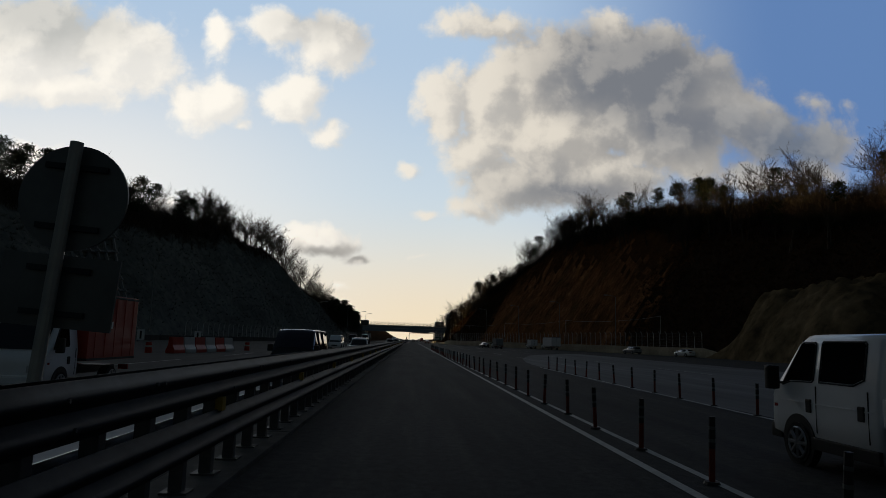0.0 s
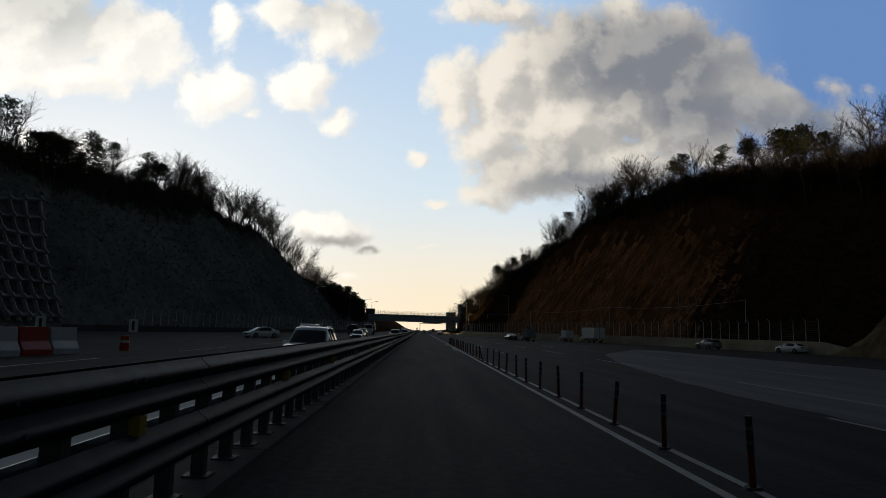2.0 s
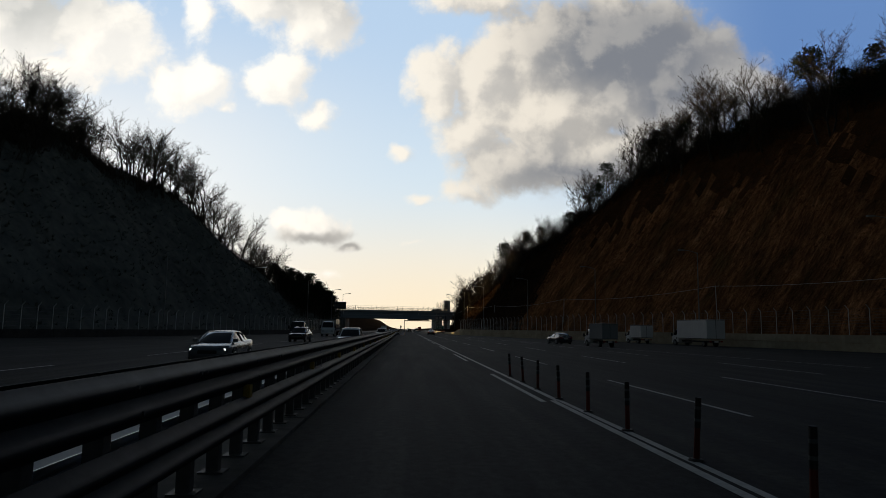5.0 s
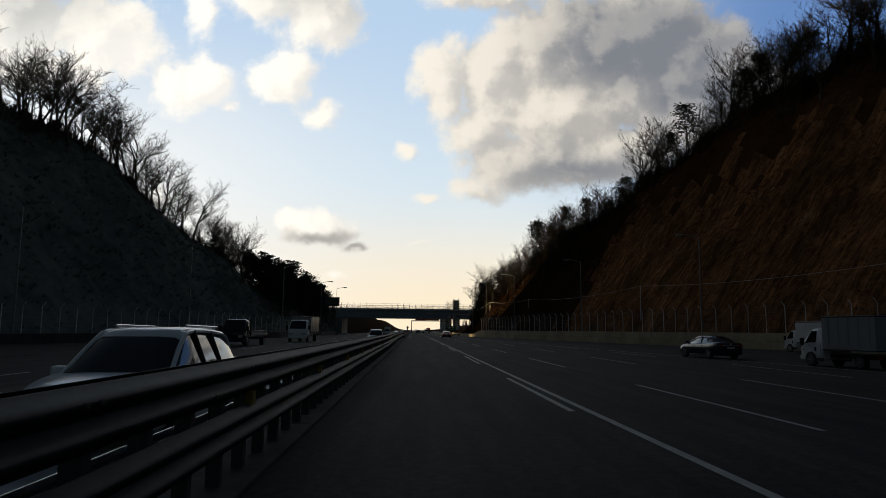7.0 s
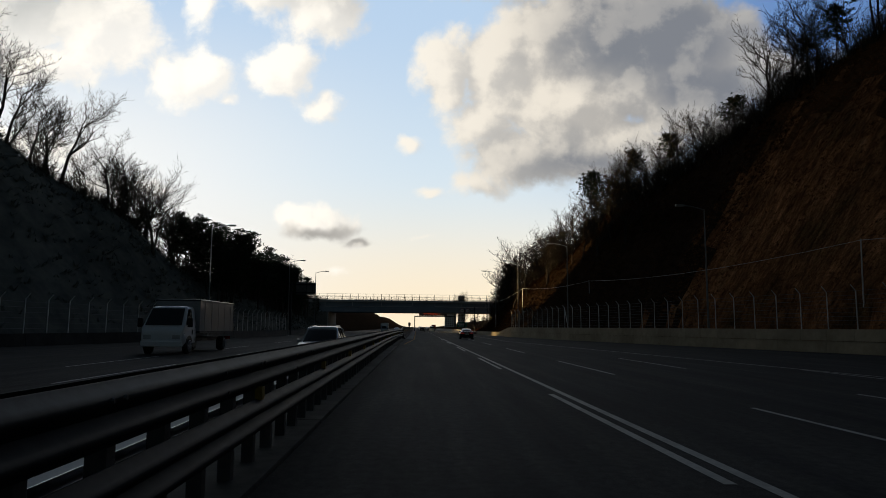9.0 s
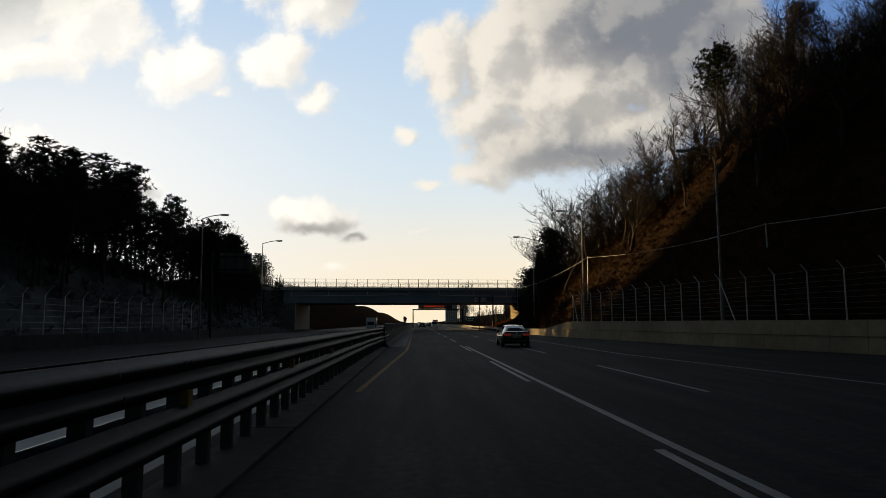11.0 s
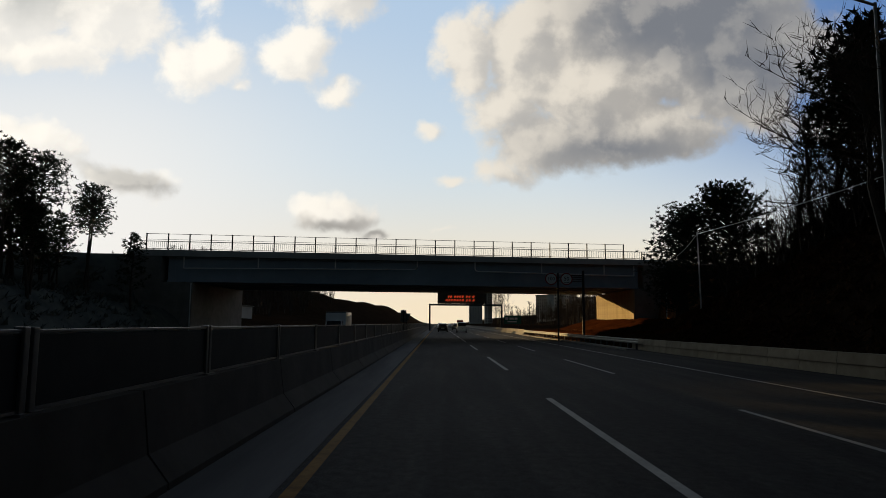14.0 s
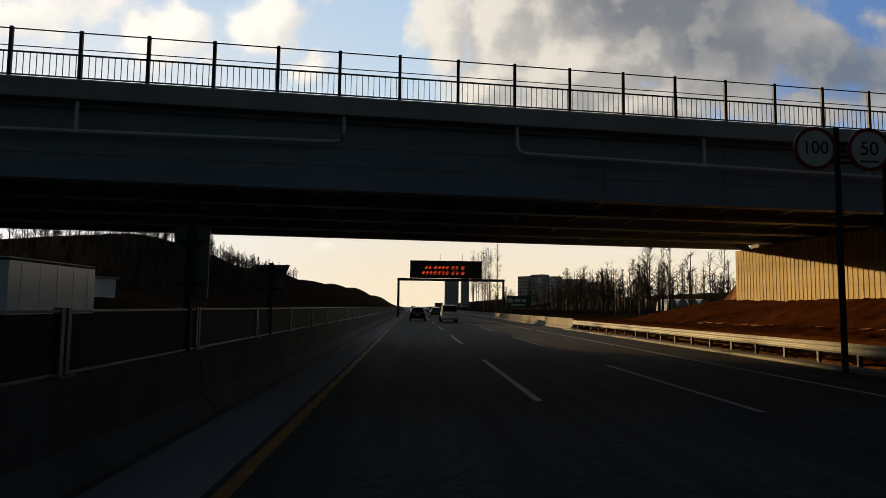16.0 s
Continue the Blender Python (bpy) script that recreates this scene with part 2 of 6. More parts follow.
# ---- sky backdrop ----
def sky_material():
    m, n, l = nodes_of("sky_and_clouds")
    n.remove(n["Principled BSDF"])
    co = n.new("ShaderNodeTexCoord")

    def math_node(op, a, b=None, clamp=False):
        k = n.new("ShaderNodeMath")
        k.operation, k.use_clamp = op, clamp
        for i, v in enumerate((a, b)):
            if v is None:
                continue
            if isinstance(v, (int, float)):
                k.inputs[i].default_value = v
            else:
                l.new(v, k.inputs[i])
        return k.outputs[0]

    def step(v, lo, hi, a=0.0, b=1.0):
        k = n.new("ShaderNodeMapRange")
        k.interpolation_type = "SMOOTHSTEP"
        for i, w in enumerate((lo, hi, a, b)):
            k.inputs[i + 1].default_value = w
        l.new(v, k.inputs[0])
        return k.outputs[0]

    def mix(f, a, b):
        k = n.new("ShaderNodeMix")
        k.data_type = "RGBA"
        for i, v in ((0, f), (6, a), (7, b)):
            if isinstance(v, tuple):
                k.inputs[i].default_value = (*v, 1)
            elif isinstance(v, float):
                k.inputs[i].default_value = v
            else:
                l.new(v, k.inputs[i])
        return k.outputs[2]

    sep = n.new("ShaderNodeSeparateXYZ")
    l.new(co.outputs["Object"], sep.inputs[0])
    X, Z = sep.outputs[0], sep.outputs[2]
    # clear sky: cream at the horizon, pale, then blue away from the sun
    low = step(Z, -20, 560)
    top = step(Z, 200, 1150)
    base = mix(low, (1.02, 0.85, 0.60), (0.74, 0.84, 0.89))
    base = mix(top, base, (0.49, 0.65, 0.85))
    away = math_node("MULTIPLY", step(X, 150, 1400), step(Z, 200, 800))
    base = mix(away, base, (0.135, 0.255, 0.52))
    near_sun = math_node("MULTIPLY", step(X, 100, -1300), step(Z, 1250, 350))
    base = mix(near_sun, base, (1.0, 0.98, 0.94))
    def vec(op, a, b):
        k = n.new("ShaderNodeVectorMath")
        k.operation = op
        for i, v in enumerate((a, b)):
            if isinstance(v, tuple):
                k.inputs[i].default_value = v
            else:
                l.new(v, k.inputs[i])
        return k.outputs[0]

    def noise_node(at, scale, detail, rough=0.55, colour=False):
        k = n.new("ShaderNodeTexNoise")
        k.inputs["Scale"].default_value, k.inputs["Detail"].default_value, k.inputs["Roughness"].default_value = scale, detail, rough
        l.new(at, k.inputs["Vector"])
        return k.outputs[1 if colour else 0]

    def billow(at, scale, detail):
        """Rounded heads, as cumulus has them."""
        k = n.new("ShaderNodeTexVoronoi")
        k.feature, k.normalize = "SMOOTH_F1", False
        k.inputs["Scale"].default_value, k.inputs["Detail"].default_value = scale, detail
        k.inputs["Roughness"].default_value, k.inputs["Lacunarity"].default_value, k.inputs["Smoothness"].default_value = 0.5, 2.3, 0.35
        l.new(at, k.inputs["Vector"])
        return k.outputs["Distance"]

    def ellipses(table, where, grow):
        field = None
        for x, z, a, b, tilt, w in table:
            mp = n.new("ShaderNodeMapping")
            mp.vector_type = "TEXTURE"
            mp.inputs["Location"].default_value = (x, 0, z)
            mp.inputs["Rotation"].default_value = (0, radians(tilt), 0)
            mp.inputs["Scale"].default_value = (a * grow, 1e6, b * grow)
            l.new(where, mp.inputs[0])
            le = n.new("ShaderNodeVectorMath")
            le.operation = "LENGTH"
            l.new(mp.outputs[0], le.inputs[0])
            v = math_node("MULTIPLY", math_node("SUBTRACT", 1.0, le.outputs["Value"]), w)
            if field is None:
                field = v
            else:
                k = n.new("ShaderNodeMath")
                k.operation = "SMOOTH_MAX"
                l.new(field, k.inputs[0])
                l.new(v, k.inputs[1])
                k.inputs[2].default_value = 0.25
                field = k.outputs[0]
        return field

    def density(at):
        """How much cloud lies at a place: ellipses pulled about by noise, with heads and wisps on them."""
        pull = vec("MULTIPLY", vec("SUBTRACT", noise_node(at, 0.005, 3, 0.5, True), (0.5, 0.5, 0.5)), (150, 0, 120))
        where = vec("ADD", at, pull)
        f = ellipses(CLOUDS, where, 1.34)
        heads = math_node("MULTIPLY", math_node("SUBTRACT", 0.62, billow(where, 0.0085, 3.0)), 0.34)
        wisps = math_node("MULTIPLY", math_node("SUBTRACT", noise_node(at, 0.009, 9, 0.6), 0.5), 0.75)
        return math_node("ADD", f, math_node("ADD", heads, wisps))

    here = co.outputs["Object"]
    dens = density(here)
    sunward = density(vec("ADD", here, (-62.0, 0.0, 34.0)))
    heavy = ellipses(CLOUD_BODIES, vec("ADD", here, vec("MULTIPLY", vec("SUBTRACT", noise_node(here, 0.004, 4, 0.55, True), (0.5, 0.5, 0.5)), (260, 0, 200))), 1.35)
    cover = math_node("MULTIPLY", step(dens, 0.0, 0.46), 0.98)
    rim = step(math_node("SUBTRACT", dens, sunward), -0.34, 0.40)
    thick = step(math_node("ADD", heavy, math_node("MULTIPLY", math_node("SUBTRACT", noise_node(here, 0.006, 5, 0.5), 0.5), 0.45)), -0.35, 0.78)
    lit = mix(step(X, -700, 500), (1.15, 1.09, 0.98), (0.86, 0.79, 0.68))
    lit = mix(step(X, 500, 1400), lit, (0.50, 0.485, 0.46))
    middle = mix(step(X, -800, 700), (0.95, 0.92, 0.86), (0.47, 0.445, 0.41))
    shade = mix(step(X, -1300, 500), (0.60, 0.60, 0.57), (0.205, 0.218, 0.245))
    shade = mix(step(Z, 560, 360), shade, (0.42, 0.40, 0.37))
    shade = mix(step(X, 1000, 1500), shade, (0.17, 0.205, 0.265))
    cloud = mix(rim, middle, lit)
    cloud = mix(math_node("MULTIPLY", thick, step(rim, 0.95, 0.2, 0.72, 0.98)), cloud, shade)
    col = mix(cover, base, cloud)
    em = n.new("ShaderNodeEmission")
    l.new(col, em.inputs[0])
    em.inputs[1].default_value = 1.0
    l.new(em.outputs[0], n["Material Output"].inputs[0])
    return m


# x, z, half width, half height, tilt, weight
CLOUDS = [(82, 868, 104, 151, 0, 1.0), (248, 907, 150, 164, 0, 1.2), (477, 1004, 254, 188, 0, 1.4), (774, 1061, 320, 200, 0, 1.5), (986, 982, 235, 199, 0, 1.4), (1197, 881, 192, 154, 0, 1.2),
          (1344, 811, 130, 100, 0, 1.2), (1430, 760, 120, 70, 0, 0.9), (1550, 800, 170, 90, 0, 0.9), (1480, 930, 120, 70, 0, 0.5), (1270, 650, 210, 80, 0, 0.9), (1500, 690, 160, 80, 0, 0.8), (500, 767, 272, 172, 0, 1.4), (357, 571, 227, 110, 0, 1.1), (667, 625, 271, 117, 0, 1.2), (961, 764, 254, 140, 0, 1.3), (740, 830, 220, 130, 0, 1.3)]
CLOUDS += [(211, 692, 124, 106, 0, 1.0), (-34, 611, 62, 35, 0, 0.7), (43, 451, 77, 29, 0, 0.6), (195, 492, 102, 52, 0, 0.8), (242, 1192, 240, 80, 0, 0.8), (-1445, 1029, 283, 195, 0, 1.4),
           (-1099, 1022, 224, 174, 0, 1.3), (-1307, 863, 322, 75, 0, 1.0), (-779, 832, 146, 107, 0, 1.1), (-756, 1092, 74, 92, 0, 0.9)]
CLOUDS += [(-552, 1134, 124, 99, 0, 0.9), (-342, 1088, 156, 128, 0, 1.1), (-465, 877, 127, 112, 0, 1.0), (-325, 738, 69, 51, 0, 0.8), (-652, 753, 61, 31, 0, 0.6), (-336, 340, 165, 49, 0, 1.1),
           (-183, 284, 60, 20, 0, 0.8), (-274, 181, 52, 22, 0, 0.45), (-13, 310, 60, 19, 0, 0.45), (-1353, 543, 236, 102, 0, 1.1), (-1010, 449, 185, 55, 14, 1.0), (1660, 944, 87, 40, 0, 0.3)]
CLOUD_BODIES = [(820, 1020, 330, 170, 0, 1.3), (1000, 830, 240, 110, 0, 1.0), (1380, 790, 260, 110, 0, 1.0), (560, 560, 260, 70, 0, 0.6), (-1400, 1140, 330, 120, 0, 1.0), (-380, 1180, 150, 70, 0, 0.4),
                (-336, 318, 160, 26, 0, 1.0), (-183, 278, 58, 14, 0, 0.9), (-985, 440, 165, 34, 14, 0.9), (660, 1120, 190, 90, 0, 0.8)]
bm = bmesh.new()
bmesh.ops.create_grid(bm, x_segments=1, y_segments=1, size=1)
for v in bm.verts:
    v.co = Vector((-1680 if v.co.x < 0 else 2150, 0, -60 if v.co.y < 0 else 1700))
back = setting("backdrop", bm, sky_material(), "late afternoon sky with backlit grey and cream clouds", "sky")
back.location = (0, 2400, 0)

# ---- ground ----
WALL_R = [(-150, 70), (60, 64), (117, 54), (160, 47.5), (191, 40.5), (218, 33.5), (250, 26.3), (280, 20), (308, 16.4), (330, 15), (345, 14.6), (3000, 14.6)]
TOE_L = [(-150, -70), (0, -64), (140, -52), (200, -40), (234, -33), (267, -27), (310, -25.5), (340, -25.5), (3000, -25.5)]
CREST_R = [(-150, 22), (60, 24), (117, 26), (140, 29), (190, 37), (238, 37), (255, 30.5), (275, 25), (297, 18.8), (317, 11.8), (335, 6), (352, 2.0), (374, 0.6), (3000, 0.6)]
CREST_L = [(-150, 18), (100, 24), (157, 27), (200, 31.5), (222, 32), (247, 27), (262, 18.5), (280, 11), (300, 7.5), (320, 5.5), (345, 4.5), (374, 3), (410, 0.8), (3000, 0.8)]


# slopes that keep the added hill hidden below the visible crest
SKYLINE = [(0, 0), (0.24, 0.055), (0.36, 0.145), (0.5, 0.212), (0.66, 0.232), (0.69, 0.236), (0.74, 0.6), (9, 0.9)]


def soft_min(a, b, k=2.5):
    return -k * math.log(math.exp(-max(-60, min(60, a / k))) + math.exp(-max(-60, min(60, b / k))))


def ground(x, y):
    """Height of the ground."""
    wr, wl = lerp(y, WALL_R), lerp(y, TOE_L)
    z = -0.03
    rough = noise.fractal(Vector((x * 0.06, y * 0.06, 0.3)), 1.0, 2.0, 5)
    if x > wr + 1.9:
        s, c = x - wr - 1.2, lerp(y, CREST_R)
        z = max(-0.03, soft_min(1.5 * min(1, c / 6) + (1.62 + 0.10 * rough) * s, c + lerp(y, [(380, 0.12), (415, 0.025)]) * min(s, 60), min(2.5, 0.3 + c * 0.1)))
        z += rough * min(1.6, s * 0.12) * min(1, c / 8)
    elif x < wl:
        s, c = wl - x, lerp(y, CREST_L)
        z = max(-0.03, soft_min((1.42 + 0.10 * rough) * s, c + 0.12 * min(s, 60), min(2.5, 0.3 + c * 0.1)))
        z += rough * min(1.6, s * 0.12) * min(1, c / 8)
    # embankments that carry the side road to the bridge
    for side, edge in ((-1, 31.5), (1, 27.5)):
        d = side * x - edge
        yc = 389.5 + 0.10 * x
        if d > 0:
            across = max(0.0, abs(y - yc) - 11) / 1.6
            z = max(z, 8.7 - across)
    # loose soil banked against the abutment
    if x > 14.9 and 346 < y < 470:
        z = max(z, 2.4 * smooth((x - 15.2) / 9.5) * smooth((y - 346) / 26) * smooth((430 - y) / 25) + 0.25 * rough)
    # unseen hill added far behind the left crest to block the sun
    if x < -100 and 120 < y < 640:
        along = y + x / 1.0355
        # hill is left open where sun must reach the wall and abutment
        gap = max(smooth((320 - along) / 8), smooth((along - 346) / 6) * smooth((383 - along) / 6))
        top = min(95.0, min((y - c) * lerp(-x / (y - c), SKYLINE) for c in (0, 33, 74, 127, 161, 200, 247, 283, 318, 345) if y > c + 20))
        z = max(z, z + (top - z) * smooth((-x - 100) / 50) * gap)
    # far land
    if y > 430:
        f = smooth((y - 430) / 200)
        z += f * (23 * smooth((-x - 40) / 70) * smooth((y - 480) / 150) * (0.8 + 0.5 * noise.noise(Vector((x * 0.01, y * 0.006, 1)))) + 9 * smooth((x - 70) / 90))
        z += smooth((y - 1100) / 500) * 16 * (1 - math.exp(-(x / 180) ** 2)) * (0.7 + 0.6 * noise.noise(Vector((x * 0.004, 3, 1))))
    return z


def sheet(name, xs, ys, height, mat, label, category):
    nx = len(xs)
    verts = [(x, y, height(x, y)) for y in ys for x in xs]
    faces = [(j * nx + i, j * nx + i + 1, (j + 1) * nx + i + 1, (j + 1) * nx + i) for j in range(len(ys) - 1) for i in range(nx - 1)]
    me = bpy.data.meshes.new(name)
    me.from_pydata(verts, [], faces)
    me.materials.append(mat)
    me.polygons.foreach_set("use_smooth", [True] * len(faces))
    return tagged(new(name, me), label, category, "", "structure")


def spread(pairs):
    out = []
    for a, b, d in pairs:
        k = max(1, round((b - a) / d))
        out += [a + (b - a) * i / k for i in range(k)]
    return out + [pairs[-1][1]]


GX = spread([(-4000, -400, 450), (-400, -130, 10), (-130, -90, 4), (-90, -14, 1.3), (-14, 12, 3), (12, 90, 1.3), (90, 130, 4), (130, 400, 30), (400, 4000, 450)])
GY = spread([(-160, -20, 12), (-20, 60, 4), (60, 345, 1.6), (345, 450, 1.3), (450, 700, 8), (700, 1400, 40), (1400, 2395, 100)])
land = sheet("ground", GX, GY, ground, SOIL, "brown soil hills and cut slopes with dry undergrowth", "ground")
for m in (SHADED_LITTER, WOODED, SCRUB):
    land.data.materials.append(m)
rl = random.Random(5)
# dark floors; past y 258 on the right the litter also paints missing shade
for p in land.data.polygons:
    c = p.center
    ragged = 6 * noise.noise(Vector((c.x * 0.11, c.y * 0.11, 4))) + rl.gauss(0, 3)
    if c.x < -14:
        # wooded left hill, its floor also darkened for facing away from bright sky
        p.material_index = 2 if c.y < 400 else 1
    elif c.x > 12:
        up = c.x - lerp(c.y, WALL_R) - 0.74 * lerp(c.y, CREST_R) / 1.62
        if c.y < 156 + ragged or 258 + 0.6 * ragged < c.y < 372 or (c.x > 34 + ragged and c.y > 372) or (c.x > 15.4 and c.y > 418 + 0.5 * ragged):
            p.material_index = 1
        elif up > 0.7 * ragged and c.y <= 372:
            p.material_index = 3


def road_edges(y):
    left = lerp(y, TOE_L) + 1.0
    right = lerp(y, WALL_R) if y < 346 else 14.4
    return left, right


RY = spread([(-160, 0, 20), (0, 420, 5), (420, 2390, 60)])
me = bpy.data.meshes.new("road")
me.from_pydata([(x, y, 0.0) for y in RY for x in (road_edges(y)[0], road_edges(y)[1])], [], [(2 * j, 2 * j + 1, 2 * j + 3, 2 * j + 2) for j in range(len(RY) - 1)])
me.materials.append(ASPHALT)
road = tagged(new("road", me), "worn dark asphalt motorway with shallow wheel tracks", "road", "", "structure")


# older, paler surface of the outer lanes, with a ragged joint
OLD_EDGE = [(-40, 9.6), (18, 9.3), (30, 8.9), (43, 9.3), (55, 9.8), (63, 10.7), (75, 12.5), (95, 17), (125, 30)]
OY = spread([(-40, 118, 1.5)])
me = bpy.data.meshes.new("old_lanes")
me.from_pydata([(x, y, 0.003) for y in OY for x in (lerp(y, OLD_EDGE) + 0.25 * noise.noise(Vector((0, y * 0.4, 2))), 0.5 * lerp(y, OLD_EDGE) + 15.25, max(lerp(y, OLD_EDGE) + 1, min(30.5, road_edges(y)[1] - 6)) + 0.5 * noise.noise(Vector((3, y * 0.2, 2))))],
               [], [(3 * j + k, 3 * j + k + 1, 3 * j + k + 4, 3 * j + k + 3) for j in range(len(OY) - 1) for k in (0, 1)])
me.materials.append(OLD_ASPHALT)
tagged(new("pavement", me), "paler worn surface of the outer lanes", "road", "", "structure")


def stripe(name, x, y0, y1, w, mat, x1=None):
    x1 = x if x1 is None else x1
    b = bmesh.new()
    vs = [b.verts.new((xx, yy, 0.008)) for xx, yy in ((x - w / 2, y0), (x + w / 2, y0), (x1 + w / 2, y1), (x1 - w / 2, y1))]
    b.faces.new(vs)
    ob = new(name, mesh_of(name, b, mat))
    ob.parent = road
    return ob


# lane lines: solid beside the posts, then double, then broken in tens of metres
stripe("solid_line", 3.42, -30, 112, 0.15, WHITE_LINE)
stripe("solid_line", 4.12, -30, 84, 0.13, WHITE_LINE, 3.74)
stripe("solid_line", 3.74, 84, 112, 0.13, WHITE_LINE, 3.6)
stripe("solid_line", 3.55, 112, 283, 0.16, WHITE_LINE, 3.42)
for i in range(10):
    stripe("dash", 3.14, 91.3 + 20.4 * i, 101.3 + 20.4 * i, 0.15, WHITE_LINE)
for i in range(22):
    stripe("dash", 3.36, 293.6 + 18.95 * i, 303.2 + 18.95 * i, 0.15, WHITE_LINE)
for i in range(10):
    stripe("dash", 6.98, 88.9 + 20.3 * i, 98.9 + 20.3 * i, 0.13, WHITE_LINE)
for i in range(22):
    stripe("dash", 6.96, 292.0 + 19.05 * i, 301.2 + 19.05 * i, 0.13, WHITE_LINE)
for i in range(9):
    stripe("dash", 11.0 + 0.2 * (9 - i), 50.5 + 20.5 * i, 60 + 20.5 * i, 0.13, WHITE_LINE)
    stripe("dash", 15.5 + 0.5 * (9 - i), 44 + 20 * i, 54 + 20 * i, 0.13, WHITE_LINE)
stripe("edge_line", 10.7, 270, 700, 0.14, WHITE_LINE)
stripe("edge_line", 24.5, 130, 270, 0.14, WHITE_LINE, 10.7)
stripe("yellow_line", -0.68, 277, 900, 0.16, YELLOW_LINE)
stripe("yellow_line", -1.55, 252, 277, 0.16, YELLOW_LINE, -0.68)
for i in range(24):
    stripe("dash", -7.2, 6 + 20 * i, 16 + 20 * i, 0.13, WHITE_LINE)
    stripe("dash", -10.9, 6 + 20 * i, 16 + 20 * i, 0.13, WHITE_LINE)
    stripe("dash", -14.6, 14 + 20 * i, 24 + 20 * i, 0.13, WHITE_LINE)


# ---- central steel guard rail ----
def beam_section(depth=0.085, h=0.35):
    """Face of a corrugated beam, as (across, up) pairs round a thin closed section."""
    k = 14
    out = []
    for i in range(k + 1):
        u = i / k
        out.append((depth * (0.5 - 0.5 * math.cos(4 * math.pi * u)), (u - 0.5) * h))
    back_side = [(a - 0.012, b) for a, b in reversed(out)]
    return out + back_side


RAIL_END = 280.4
RAIL_OUT = [(190, 0.0), (235, -0.26), (268, -0.26), (280, -0.08), (284, 0.05)]
RAIL_UP = [(190, 0.0), (235, 0.06), (281, 0.03)]

guard = thing("guard_rail", "double-sided galvanised steel median guard rail with two broad beams", "guard rail", pose(-2.36, 0, 0))
for z, gap in ((1.15, 0.085), (0.61, 0.10)):
    for side in (1, -1):
        for y0 in range(-8, 280, 24):
            y1 = y0 + 24 if y0 < 256 else RAIL_END + (5.6 if z < 1 and side > 0 else 0.9 if z < 1 else 0)
            b = bmesh.new()
            sweep(b, beam_section(0.10, 0.42), [lambda u, w, yy=yy: (lerp(yy, RAIL_OUT) + side * (gap + u + (0.005 if yy < y0 else 0)), yy, z + w + lerp(yy, RAIL_UP)) for yy in (y0 - 0.15, y0 + 0.1, y0 + 6, y0 + 12, y0 + 18, y1 - 0.2, y1) if yy <= y1])
            # the far lower beam takes the brightened steel, a painted glint
            part("beam", b, GALV if side > 0 or z > 1 else GLINT_GALV, guard, "" if side > 0 or z > 1 else "steel beam brightened to stand in for sky glint", True)
bolt = mesh_of("bolt", rod(bmesh.new(), (0.17, 0, 0), (0.195, 0, 0), 0.018, sides=6), POST)
for i in range(70):
    for z in (1.25, 1.05, 0.71):
        p = part("bolt", bolt, None, guard)
        y = 0.5 + 4 * i + (0.12 if z == 1.05 else 0)
        p.location = (lerp(y, RAIL_OUT), y, z + lerp(y, RAIL_UP))
bp = bmesh.new()
box(bp, -0.07, -0.065, -0.05, 0.07, 0.065, 1.33, 0.008)
post_mesh = mesh_of("post", bp, POST)
bp = bmesh.new()
box(bp, 0.071, -0.075, 0.80, 0.16, 0.075, 0.96, 0.01)
yellow_box = mesh_of("reflector", bp, material("reflector_yellow", (0.30, 0.20, 0.02), (0.42, 0.27, 0.03), 8.0, 0.4))
for i in range(280):
    y = 0.3 + 1.0 * i
    if y > RAIL_END - 0.2:
        break
    p = part("post", post_mesh, None, guard)
    p.location = (lerp(y, RAIL_OUT), y, lerp(y, RAIL_UP))
    if i % 6 == 2:
        q = part("reflector", yellow_box, None, guard, "yellow reflector")
        q.location = p.location
bp = bmesh.new()
box(bp, -0.20, 0.0, 0.85, 0.22, 0.30, 1.42, 0.06)
q = part("end_shoe", bp, GALV, guard)
q.location = (lerp(RAIL_END, RAIL_OUT), RAIL_END, 0.03)

# concrete median barrier with dark glare panels
barrier = thing("median_barrier", "long stained concrete median barrier", "barrier", pose(-2.35, 0, 0))
jersey = [(-0.42, 0.0), (0.42, 0.0), (0.42, 0.08), (0.20, 0.36), (0.12, 1.0), (-0.12, 1.0), (-0.20, 0.36), (-0.42, 0.08)]
seg = bmesh.new()
sweep(seg, jersey, [lambda u, w, yy=yy: (u, yy, w) for yy in (0, 5.96)])
seg_mesh = mesh_of("segment", seg, DARK_CONCRETE)
for i in range(60):
    p = part("segment", seg_mesh, None, barrier)
    p.location = (0, 283.4 + 6.0 * i, 0)
part("segment", sweep(bmesh.new(), jersey, [lambda u, w, yy=yy: (u, yy, w) for yy in (280.75, 283.36)]), DARK_CONCRETE, barrier)
screen = thing("glare_screen", "dark glare panels on steel posts on the barrier", "screen", pose(-2.35, 0, 1.0))
RAIL_STEEL = material("screen_rail_steel", (0.09, 0.095, 0.10), (0.15, 0.155, 0.16), 3.0, 0.4, metal=0.6, stain=0.2, each=0.1)
pb = bmesh.new()
box(pb, -0.02, 0, 0.05, 0.02, 3.80, 0.60)
panel_mesh = mesh_of("panel", pb, DARK_PANEL)
rail_mesh = mesh_of("panel_rail", box(bmesh.new(), -0.03, 0, -0.015, 0.03, 3.80, 0.015, 0.006), RAIL_STEEL)
pb = bmesh.new()
box(pb, -0.045, -0.045, 0, 0.045, 0.03, 0.66, 0.01)
